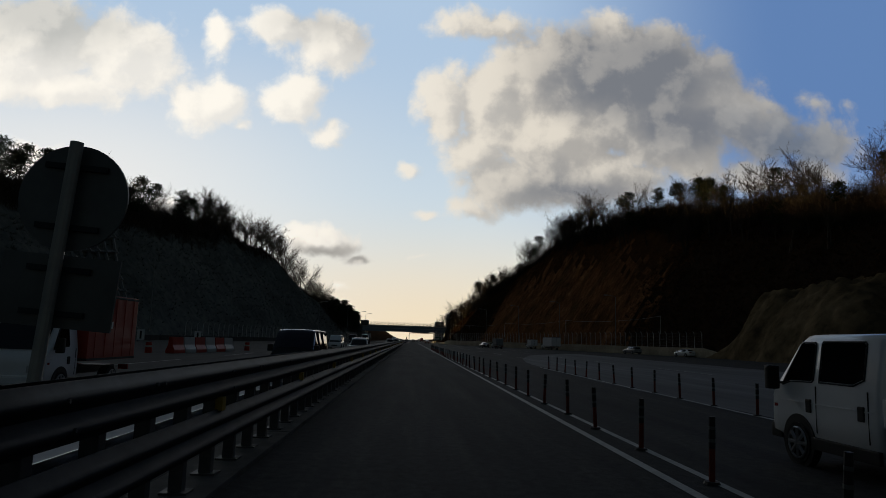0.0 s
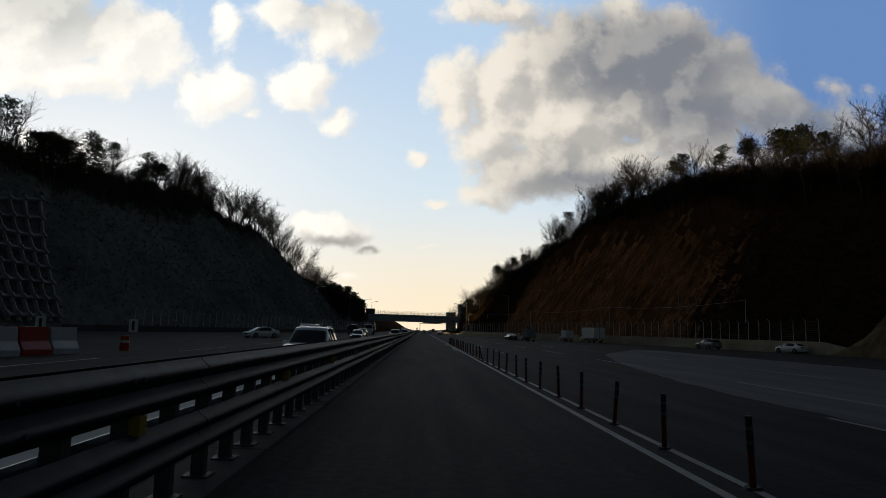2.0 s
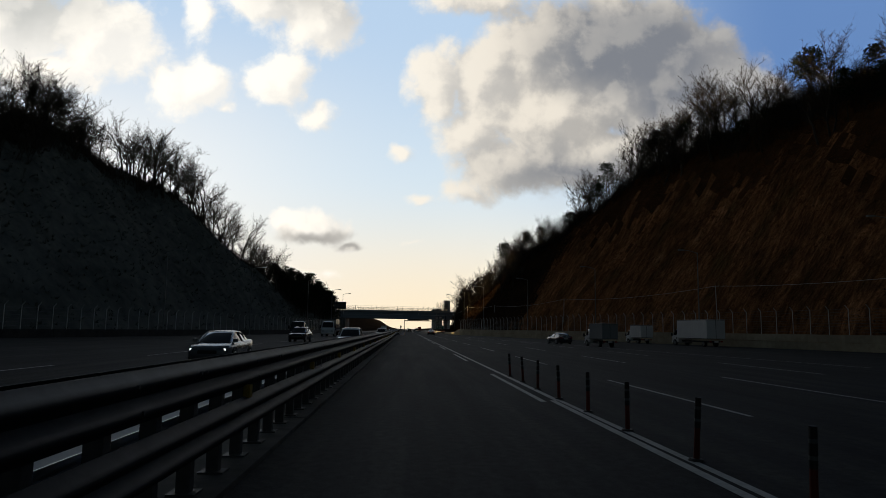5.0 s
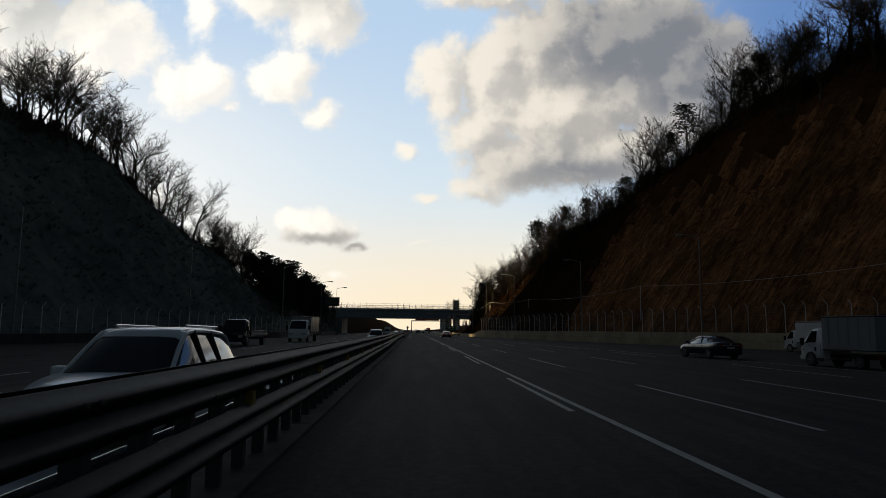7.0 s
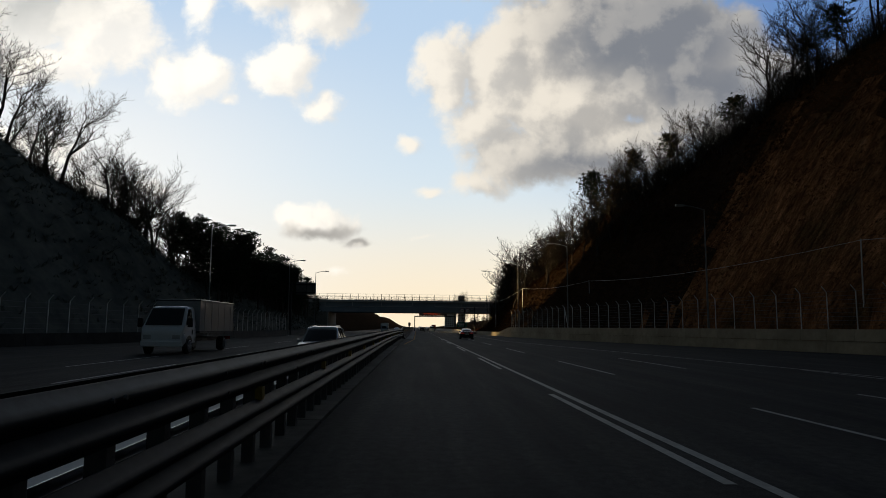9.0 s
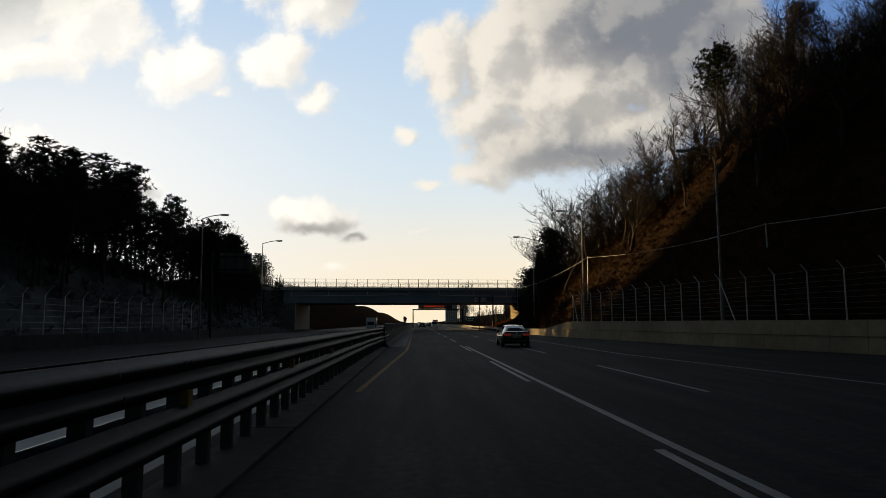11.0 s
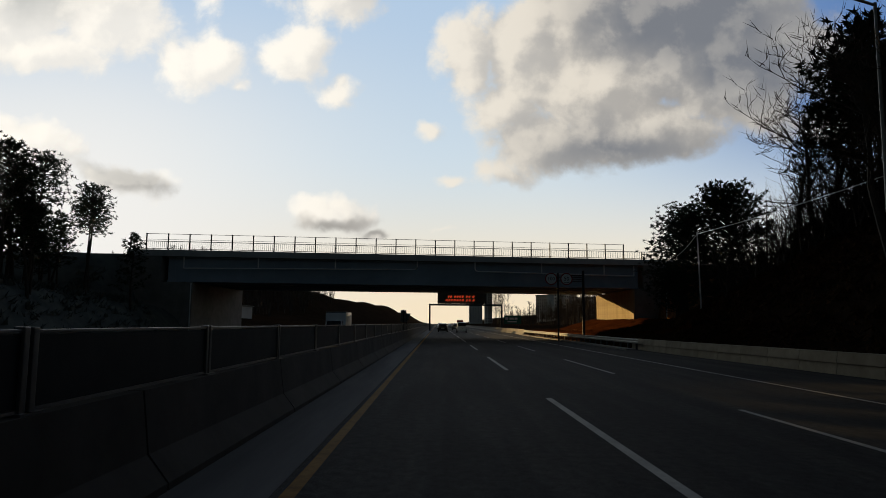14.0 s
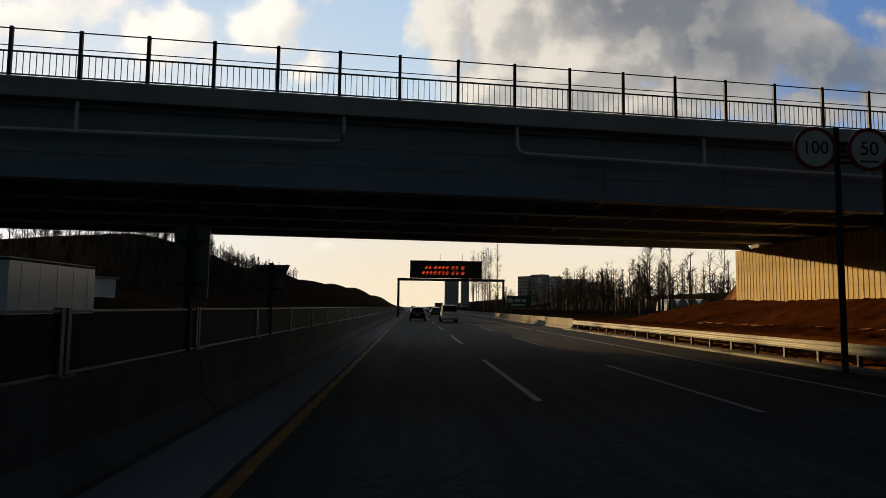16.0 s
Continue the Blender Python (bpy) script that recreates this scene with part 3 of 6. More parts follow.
box(pb, -0.09, -0.1, 0, 0.09, 0.09, 0.02)
panel_post = mesh_of("panel_post", pb, RAIL_STEEL)
for i in range(80):
    p = part("panel", panel_mesh, None, screen)
    p.location = (0, 283.65 + 4.0 * i, 0)
    for z in (0.03, 0.625):
        q = part("panel_rail", rail_mesh, None, p, "pale steel edge rail")
        q.location = (0, 0, z)
    for dy in (-0.05, -0.17):
        q = part("panel_post", panel_post, None, screen)
        q.location = (0, 283.65 + 4.0 * i + dy, 0)


bolt = mesh_of("bolt", rod(bmesh.new(), (0, 0, 0), (0.02, 0, 0), 0.022, 0.018, 8), POST)
for k in range(70):
    for dy in (0, 0.18):
        o = part("bolt", bolt, None, guard)
        y = 2 + 4 * k + dy
        o.location = (lerp(y, RAIL_OUT) + 0.085 + 0.098, y, 1.255 + lerp(y, RAIL_UP))

# concrete plinth under the guard rail posts, with base plates, and the pale inner shoulder of the other carriageway
PLINTH = material("plinth_concrete", (0.075, 0.075, 0.072), (0.14, 0.138, 0.13), 2.2, 0.9, bump=0.3, bump_scale=20, stain=0.5, spec=0.1)
plinth = bmesh.new()
for k in range(52):
    box(plinth, -2.80, -30 + 6.0 * k, -0.05, -2.02, -24.03 + 6.0 * k, 0.07, 0.02)
setting("kerb", plinth, PLINTH, "stained concrete plinth below the median rail", "kerb")
plate = mesh_of("base_plate", box(bmesh.new(), -0.14, -0.13, 0.068, 0.14, 0.13, 0.09), POST)
for k in range(120):
    p = part("base_plate", plate, None, guard)
    p.location = (0, 0.3 + 1.0 * k, 0)
far_strip = bmesh.new()
box(far_strip, -6.1, -40, -0.05, -3.2, 283, 0.004)
setting("shoulder", far_strip, PARAPET, "pale concrete inner shoulder of the other carriageway", "shoulder")
# worn strip between the barrier and the yellow line
strip = bmesh.new()
box(strip, -1.98, 283.6, -0.05, -0.86, 900, 0.004)
setting("shoulder", strip, OLD_ASPHALT, "pale dusty shoulder strip along the median", "shoulder")
# ---- road bridge ----
BRIDGE_Y, SKEW, HW = 390.4, 0.125, 9.0
bridge = thing("road_bridge", "grey steel girder road bridge on concrete abutments", "bridge", pose(0, BRIDGE_Y, 0))


def skewed(b):
    for v in b.verts:
        v.co.y += SKEW * v.co.x
    return b


LIGHT_PIPE = material("pale_pipe", (0.78, 0.78, 0.77), (0.86, 0.86, 0.85), 3.0, 0.5, stain=0.2)
RAIL_DARK = material("dark_rail_paint", (0.030, 0.032, 0.035), (0.05, 0.05, 0.055), 4.0, 0.5)
b = bmesh.new()
box(b, -32.2, -HW - 0.3, 8.6, 28.5, HW + 0.3, 9.05, 0.04)
part("deck_slab", skewed(b), CONCRETE, bridge, "pale concrete deck")
for y0, y1 in ((-HW - 0.36, -HW + 0.1), (HW - 0.1, HW + 0.36)):
    b = bmesh.new()
    box(b, -32.2, y0, 8.62, 28.5, y1, 9.3, 0.03)
    part("parapet", skewed(b), PARAPET, bridge, "pale concrete deck edge")
for yy in (-HW + 0.35, -4.5, 0, 4.5, HW - 0.35):
    b = bmesh.new()
    box(b, -28.2, yy - 0.25, 8.45, 24.2, yy + 0.25, 8.6)
    box(b, -28.2, yy - 0.05, 6.06, 24.2, yy + 0.05, 8.45)
    box(b, -28.2, yy - 0.30, 5.92, 24.2, yy + 0.30, 6.06)
    for zz in (7.55, 6.85):
        box(b, -28.2, yy - 0.075, zz, 24.2, yy - 0.045, zz + 0.05)
    for i in range(11):
        x = -27.5 + 5.15 * i
        box(b, x, yy - 0.085, 6.06, x + 0.05, yy - 0.04, 8.45)
    part("girder", skewed(b), GIRDER, bridge, "bluish grey painted steel plate girder")
for i in range(18):
    x = -27 + 3.0 * i
    b = bmesh.new()
    box(b, x, -HW + 0.5, 6.2, x + 0.12, HW - 0.5, 6.36)
    for yy in (-6.5, -2.2, 2.2, 6.5):
        rod(b, (x + 0.06, yy - 1.8, 6.3), (x + 0.06, yy + 1.8, 8.3), 0.05, sides=5)
    part("cross_brace", skewed(b), GIRDER, bridge)
for x0, x1, left in ((-32.2, -25.5, True), (23.6, 28.5, False)):
    b = bmesh.new()
    box(b, x0, -HW - 0.3, -0.4, x1, HW + 0.3, 5.86, 0.04)
    if left:
        box(b, x0, -HW - 0.32, 5.84, -28.7, HW + 0.32, 8.61)
    else:
        box(b, 24.7, -HW - 0.32, 5.84, x1, HW + 0.32, 8.61)
    part("abutment", skewed(b), CONCRETE, bridge, "stained concrete abutment")
rib_tan = material("tan_ribbed_concrete", (0.34, 0.27, 0.16), (0.46, 0.37, 0.22), 2.5, 0.9, bump=0.3, bump_scale=14, stain=0.25, each=0.08)
facing = part("facing", skewed(box(bmesh.new(), 23.56, -HW - 0.2, 1.2, 23.6, HW + 0.2, 5.83)), rib_tan, bridge, "tan ribbed concrete facing")
rib = mesh_of("rib", box(bmesh.new(), 23.46, 0, 1.2, 23.558, 0.33, 5.84, 0.02), rib_tan)
for i in range(46):
    p = part("rib", rib, None, facing)
    p.location = (0, -HW - 0.2 + i * 0.4 + SKEW * 23.5, 0)
# bearings under the girder ends
for x in (-26.6, 24.1):
    for yy in (-HW + 0.35, -4.5, 0, 4.5, HW - 0.35):
        b = bmesh.new()
        box(b, x - 0.3, yy - 0.3, 5.85, x + 0.3, yy + 0.3, 5.93)
        part("bearing", skewed(b), POST, bridge)
# railings: tall posts, a mesh above and upright bars below
for side in (-1, 1):
    yy = side * (HW + 0.1)
    rail = part("railing", rod(bmesh.new(), (-32.0, yy - SKEW * 32, 9.42), (28.4, yy + SKEW * 28.4, 9.42), 0.03, sides=6), RAIL_DARK, bridge, "dark steel railing with mesh above")
    for z, x0, x1, r in ((10.22, -32.0, 28.4, 0.035), (10.42, -30.4, 22.4, 0.018), (11.02, -30.4, 22.4, 0.024)):
        part("rail_tube", rod(bmesh.new(), (x0, yy + SKEW * x0, z), (x1, yy + SKEW * x1, z), r, sides=6), RAIL_DARK, rail)
    pm = mesh_of("tall_post", box(bmesh.new(), -0.055, -0.055, 9.28, 0.055, 0.055, 11.08), RAIL_DARK)
    for i in range(25):
        x = -30.4 + 2.2 * i
        p = part("tall_post", pm, None, rail)
        p.location = (x, yy + SKEW * x, 0)
    sm = mesh_of("short_post", box(bmesh.new(), -0.04, -0.04, 9.28, 0.04, 0.04, 10.25), RAIL_DARK)
    for x in (-32, 24.6, 26.5, 28.3):
        p = part("short_post", sm, None, rail)
        p.location = (x, yy + SKEW * x, 0)
    bm_ = mesh_of("baluster", box(bmesh.new(), -0.011, -0.011, 9.42, 0.011, 0.011, 10.22), GALV)
    if side < 0:
        for i in range(290):
            x = -31.9 + 60.2 * i / 290
            p = part("baluster", bm_, None, rail)
            p.location = (x, yy + SKEW * x, 0)
    else:
        b = bmesh.new()
        for i in range(290):
            x = -31.9 + 60.2 * i / 290
            box(b, x - 0.011, yy + SKEW * x - 0.011, 9.42, x + 0.011, yy + SKEW * x + 0.011, 10.22)
        tagged(part("balusters", b, GALV, rail), kind="stuff")
# drain pipes under the deck edge
yy = -HW - 0.12
for x0, x1, drops in ((-26.5, -1.6, (-26.5, -18.8, -10.6)), (23.6, 4.9, (23.6, 20.0, 12.6))):
    b = bmesh.new()
    slope = 0.012
    zz = lambda x: 7.36 + slope * abs(x - x0)
    e = 1 if x1 > x0 else -1
    tube_path(b, [(x0, yy, zz(x0)), ((x0 + x1) / 2, yy, zz((x0 + x1) / 2)), (x1 - 0.35 * e, yy, zz(x1)), (x1 - 0.1 * e, yy, zz(x1) + 0.08), (x1, yy, zz(x1) + 0.32), (x1, yy, 8.62)], 0.075, 8)
    for x in drops:
        rod(b, (x, yy, zz(x)), (x, yy, 8.62), 0.075, sides=8)
    part("drain_pipe", skewed(b), LIGHT_PIPE, bridge, "pale grey drain pipe", True)
b = bmesh.new()
rod(b, (-25.6, -HW - 0.34, 0), (-25.6, -HW - 0.34, 5.8), 0.06, sides=8)
part("downpipe", skewed(b), LIGHT_PIPE, bridge)

# ---- right-hand retaining wall of concrete panels, with a wire fence on top ----
PANEL_C = material("wall_panel", (0.36, 0.31, 0.22), (0.50, 0.44, 0.32), 1.5, 0.9, bump=0.3, bump_scale=12, stain=0.35, each=0.08)


def wall_top(y):
    return lerp(y, [(-100, 0.95), (60, 0.95), (118, 1.0), (119, 1.75), (308, 1.75), (318, 0.85), (352, 0.75)])


wall = thing("retaining_wall", "concrete panel retaining wall below the cut slope", "wall", kind="structure")
y = 40.0
while y < 352:
    step = 2.4 if y > 200 else 4.8
    x0, x1 = lerp(y, WALL_R), lerp(y + step, WALL_R)
    h0, h1 = wall_top(y), wall_top(y + step)
    for lo, hi in ((0.0, 0.5), (0.5, 1.0)):
        b = bmesh.new()
        dy = step - 0.035
        g = 0.012
        out = [(x0 - 0.05 * (1 - lo), y, h0 * lo + g), (x1 - 0.05 * (1 - lo), y + dy, h1 * lo + g), (x1 + 0.05 * hi, y + dy, h1 * hi - g), (x0 + 0.05 * hi, y, h0 * hi - g)]
        near = [b.verts.new(c) for c in out]
        far = [b.verts.new((c[0] + 0.45, c[1], c[2])) for c in out]
        b.faces.new(near)
        b.faces.new(list(reversed(far)))
        for i in range(4):
            b.faces.new((near[i], far[i], far[(i + 1) % 4], near[(i + 1) % 4]))
        bmesh.ops.recalc_face_normals(b, faces=b.faces[:])
        part("wall_panel", b, PANEL_C, wall)
    y += step

FENCE = material("fence_post_paint", (0.62, 0.62, 0.60), (0.76, 0.76, 0.74), 5.0, 0.5, metal=0.2, each=0.1)
WIRE = material("fence_wire", (0.16, 0.16, 0.16), (0.22, 0.22, 0.22), 5.0, 0.5, metal=0.5)
fence = thing("wire_fence", "tall wire fence with cranked pale posts on the wall", "fence")
fp = bmesh.new()
rod(fp, (0, 0, 0), (0, 0, 2.75), 0.04, sides=6)
rod(fp, (0, 0, 2.72), (-0.35, 0, 3.15), 0.035, sides=6)
fence_post = mesh_of("fence_post", fp, FENCE)
fys = [122 + 2.5 * i for i in range(75)]
for y in fys:
    p = part("fence_post", fence_post, None, fence)
    p.location = (lerp(y, WALL_R) + 0.3, y, wall_top(y) - 0.02)
for k in range(9):
    b = bmesh.new()
    z = 1.75 + 0.3 + 0.3 * k
    dx = 0.3 - (0.35 * (k - 7) if k > 7 else 0)
    tube_path(b, [(lerp(y, WALL_R) + dx, y, z + 0.02 * math.sin(y)) for y in fys], 0.012, 4)
    part("wire", b, WIRE, fence)
for y in (fys[-1], fys[-12]):
    b = bmesh.new()
    rod(b, (lerp(y, WALL_R) + 0.3, y, 4.4), (lerp(y, WALL_R) + 0.3, y - 1.9, 1.75), 0.04, sides=6)
    part("brace", b, FENCE, fence)

# cable on thin poles behind the fence
pole = thing("cable_pole", "thin pale pole carrying an overhead cable", "pole", group="cable poles")
part("shaft", rod(bmesh.new(), (0, 0, -1.2), (0, 0, 6.8), 0.06, 0.045), FENCE, pole)
tops = []
for i, (x, y, top) in enumerate(((53.2, 142, 8.3), (43.6, 188, 8.4), (32.5, 234, 8.4), (24.2, 280, 8.4), (19.2, 310, 9.0), (17.1, 347.8, 7.45), (24.5, 376, 8.6))):
    m = pose(x, y, top - 6.75, 0, (-1) ** i * 1.2, 0)
    if i == 0:
        pole.matrix_basis = m
    else:
        copy_thing(pole, m)
    tops.append(m @ Vector((0, 0, 6.7)))
line = []
for a, c in zip(tops, tops[1:]):
    for k in range(8):
        u = k / 8
        line.append(a.lerp(c, u) - Vector((0, 0, 0.7 * 4 * u * (1 - u) * (c - a).length / 46)))
cable = tube_path(bmesh.new(), line + [tops[-1]], 0.02, 4)
tagged(new("overhead_cable", mesh_of("overhead_cable", cable, LIGHT_PIPE)), "pale sagging overhead cable between thin poles", "cable")


# ---- street lamps ----
LAMP = material("lamp_post_paint", (0.20, 0.21, 0.21), (0.28, 0.29, 0.29), 3.0, 0.45, metal=0.4, each=0.1)


def street_lamp():
    t = thing("street_lamp", "tall grey street lamp with one curved arm", "street lamp", group="street lamps along the motorway")
    part("pole", rod(bmesh.new(), (0, 0, 0), (0, 0, 13.5), 0.11, 0.055, 10), LAMP, t)
    part("base", box(bmesh.new(), -0.2, -0.2, 0, 0.2, 0.2, 0.12, 0.02), LAMP, t)
    arm = tube_path(bmesh.new(), [(-2.0 * u / 6, 0, 13.4 + 0.42 * math.sin(u / 6 * math.pi / 2)) for u in range(7)], 0.05, 8)
    part("arm", arm, LAMP, t)
    head = bmesh.new()
    box(head, -2.85, -0.16, 13.74, -1.95, 0.16, 13.92, 0.06)
    h = part("head", head, LAMP, t)
    part("lens", box(bmesh.new(), -2.75, -0.12, 13.71, -2.15, 0.12, 13.75, 0.015), material("lamp_lens", (0.35, 0.36, 0.34), None, 3, 0.2), h, "dull glass lens")
    return t


lamp = street_lamp()
heads = [(46.8, 160), (40, 191), (32.7, 219), (25.6, 250), (18.9, 281), (15.7, 307), (14.3, 329.5)]
for i, (x, y) in enumerate(heads):
    m = pose(x + 2.3, y, max(0, ground(x + 2.3, y)) - 0.05, 0, 0, 0)
    if i == 0:
        lamp.matrix_basis = m
    else:
        copy_thing(lamp, m)
for x, y in ((-51, 140), (-43.5, 172), (-36.2, 204), (-29.6, 234), (-22.9, 267), (-21.6, 310), (-20.4, 334)):
    copy_thing(lamp, pose(x - 2.3, y, max(0, ground(x - 2.3, y)) - 0.05, 0, 0, 180))

# ---- right-hand guard rail and low barrier past the wall ----
rail_r = thing("guard_rail", "roadside galvanised steel guard rail on short posts", "guard rail")
for y0 in range(352, 412, 12):
    b = bmesh.new()
    sweep(b, beam_section(0.05, 0.33), [lambda u, w, yy=yy: (14.3 - u - (0.004 if yy < y0 else 0), yy, 0.60 + w) for yy in (y0 - 0.15, y0 + 0.2, y0 + 4, y0 + 8, y0 + 12)])
    part("beam", b, PALE_GALV, rail_r, "", True)
for k in range(30):
    part("post", box(bmesh.new(), 14.33, 352.5 + 2 * k, -0.05, 14.45, 352.6 + 2 * k, 0.70), POST, rail_r)
low = thing("concrete_barrier", "long low concrete roadside barrier in sunlight", "barrier")
lowm = bmesh.new()
sweep(lowm, [(-0.3, 0), (0.3, 0), (0.28, 0.12), (0.12, 0.3), (0.10, 0.9), (-0.10, 0.9), (-0.12, 0.3), (-0.28, 0.12)], [lambda u, w, yy=yy: (u, yy, w) for yy in (0, 5.97)])
low_mesh = mesh_of("segment", lowm, CONCRETE)
for i in range(45):
    p = part("segment", low_mesh, None, low)
    p.location = (14.4, 412 + 6 * i, 0)
RED_SOIL = material("red_soil", (0.040, 0.013, 0.005), (0.085, 0.028, 0.011), 0.8, 0.95, bump=0.9, bump_scale=3.0, stain=0.5, spec=0.0)
sheet("soil_bank", spread([(15.2, 24.5, 0.22)]), spread([(348, 419, 0.28)]), lambda x, y: ground(x, y) + 0.08 + 0.09 * noise.fractal(Vector((x * 1.6, y * 1.6, 5)), 0.6, 2.0, 5), RED_SOIL, "bank of bare red soil beside the abutment", "soil")
kerb = bmesh.new()
box(kerb, 13.5, 352, -0.05, 14.2, 412, 0.10, 0.02)
setting("kerb", kerb, CONCRETE, "concrete kerb strip below the guard rail", "kerb")


# ---- signs ----
SIGN_BACK = material("sign_back", (0.10, 0.11, 0.115), (0.16, 0.17, 0.175), 2.0, 0.45, metal=0.5, stain=0.25)
SIGN_WHITE = material("sign_white", (0.74, 0.74, 0.73), (0.82, 0.82, 0.81), 4.0, 0.4)
SIGN_RED = material("sign_red", (0.28, 0.02, 0.02), (0.34, 0.03, 0.03), 4.0, 0.4)
SIGN_BLACK = material("sign_black", (0.012, 0.012, 0.014), (0.02, 0.02, 0.022), 4.0, 0.4)
SIGN_GREEN = material("sign_green", (0.015, 0.12, 0.085), (0.02, 0.15, 0.10), 3.0, 0.4)


def disc(bm, r, y, thick=0.03, x=0.0, z=0.0):
    bmesh.ops.create_cone(bm, cap_ends=True, segments=40, radius1=r, radius2=r, depth=thick, matrix=Matrix.Translation((x, y, z)) @ Matrix.Rotation(radians(90), 4, "X"))
    return bm


def letters(text, size, mat, parent, x, y, z):
    cu = bpy.data.curves.new("letters", "FONT")
    cu.body, cu.size, cu.align_x, cu.align_y, cu.extrude = text, size, "CENTER", "CENTER", 0.004
    cu.materials.append(mat)
    ob = new("letters", cu)
    ob.parent = parent
    ob.matrix_basis = pose(x, y, z, 90, 0, 0)
    return ob


limit = thing("speed_limit_sign", "pair of round speed limit signs reading 100 and 50", "road sign", pose(12.4, 375.2, 0))
part("pole", rod(bmesh.new(), (0.72, 0.12, 0), (0.72, 0.12, 7.0), 0.09, 0.08, 10), GALV, limit)
part("crossarm", rod(bmesh.new(), (-0.3, 0.10, 6.55), (3.2, 0.10, 6.55), 0.05, sides=8), GALV, limit)
part("crossarm", rod(bmesh.new(), (-0.3, 0.10, 6.15), (3.2, 0.10, 6.15), 0.05, sides=8), GALV, limit)
for x, text in ((0.0, "100"), (1.58, "50")):
    ring = part("red_rim", disc(bmesh.new(), 0.63, 0.0, 0.04, x, 6.35), SIGN_RED, limit, "round red-rimmed plate")
    part("face", disc(bmesh.new(), 0.52, -0.022, 0.012, x, 6.35), SIGN_WHITE, ring)
    letters(text, 0.52 if text == "100" else 0.56, SIGN_BLACK, ring, x, -0.034, 6.36)
part("underline", box(bmesh.new(), 1.30, -0.036, 5.98, 1.86, -0.03, 6.03), SIGN_BLACK, limit)
tall = thing("sign_mast", "grey steel sign mast with a long arm beside the guard rail", "mast", pose(16.2, 377.5, 0.1))
part("mast", rod(bmesh.new(), (0, 0, 0), (0, 0, 7.3), 0.16, 0.13, 12), GALV, tall)
part("arm", rod(bmesh.new(), (0, 0, 6.8), (-2.2, 0, 6.8), 0.07, 0.06, 8), GALV, tall)
part("arm", rod(bmesh.new(), (0, 0, 6.4), (-2.2, 0, 6.4), 0.05, 0.05, 8), GALV, tall)

LED = bpy.data.materials.new("led_letters")
LED.use_nodes = True
LED.node_tree.nodes["Principled BSDF"].inputs["Emission Color"].default_value = (1.0, 0.10, 0.03, 1)
LED.node_tree.nodes["Principled BSDF"].inputs["Emission Strength"].default_value = 0.55
LED.node_tree.nodes["Principled BSDF"].inputs["Base Color"].default_value = (0.3, 0.03, 0.02, 1)
gantry = thing("message_gantry", "overhead gantry with a dark message board in red light", "gantry", pose(0, 464, 0))
for x in (-1.2, 15.6):
    part("post", rod(bmesh.new(), (x, 0, 0), (x, 0, 6.1), 0.22, 0.18, 10), GALV, gantry)
part("beam", box(bmesh.new(), -1.4, -0.2, 5.85, 15.8, 0.2, 6.25, 0.05), GALV, gantry)
board = part("message_board", box(bmesh.new(), 0.6, -0.35, 6.3, 12.1, 0.35, 9.1, 0.05), SIGN_BLACK, gantry, "black message board")
rng = random.Random(4)
for row, z, x0, x1 in ((0, 8.0, 3.0, 9.6), (1, 7.15, 2.5, 10.1)):
    x = x0
    while x < x1 - 0.4:
        w = rng.choice((0.42, 0.5, 0.55))
        b = bmesh.new()
        box(b, x, -0.372, z - 0.06, x + w, -0.355, z + 0.06)
        box(b, x + w * 0.3, -0.372, z + 0.12, x + w * 0.9, -0.355, z + 0.22)
        box(b, x, -0.372, z - 0.26, x + w * 0.7, -0.355, z - 0.14)
        part("lit_bar", b, LED, board)
        x += w + rng.choice((0.16, 0.16, 0.45))
for x in (5.4, 9.0):
    part("aerial", rod(bmesh.new(), (x, 0, 9.1), (x, 0, 10.3), 0.025, sides=5), SIGN_BLACK, gantry)

green = thing("direction_sign", "green direction sign with white lettering bars", "road sign", pose(18.4, 466, 0))
part("panel", box(bmesh.new(), -2.0, -0.04, 1.7, 2.1, 0.04, 3.7, 0.03), SIGN_GREEN, green)
for x in (-1.3, 1.4):
    part("post", rod(bmesh.new(), (x, 0.12, 0), (x, 0.12, 3.6), 0.07, sides=8), GALV, green)
for x0, x1, z0, z1 in ((-1.7, -1.0, 2.6, 3.3), (-0.7, 0.3, 2.7, 3.2), (0.5, 1.2, 2.7, 3.2), (-1.2, 1.0, 2.1, 2.35)):
    part("lettering_bar", box(bmesh.new(), x0, -0.056, z0, x1, -0.046, z1), SIGN_WHITE, green)


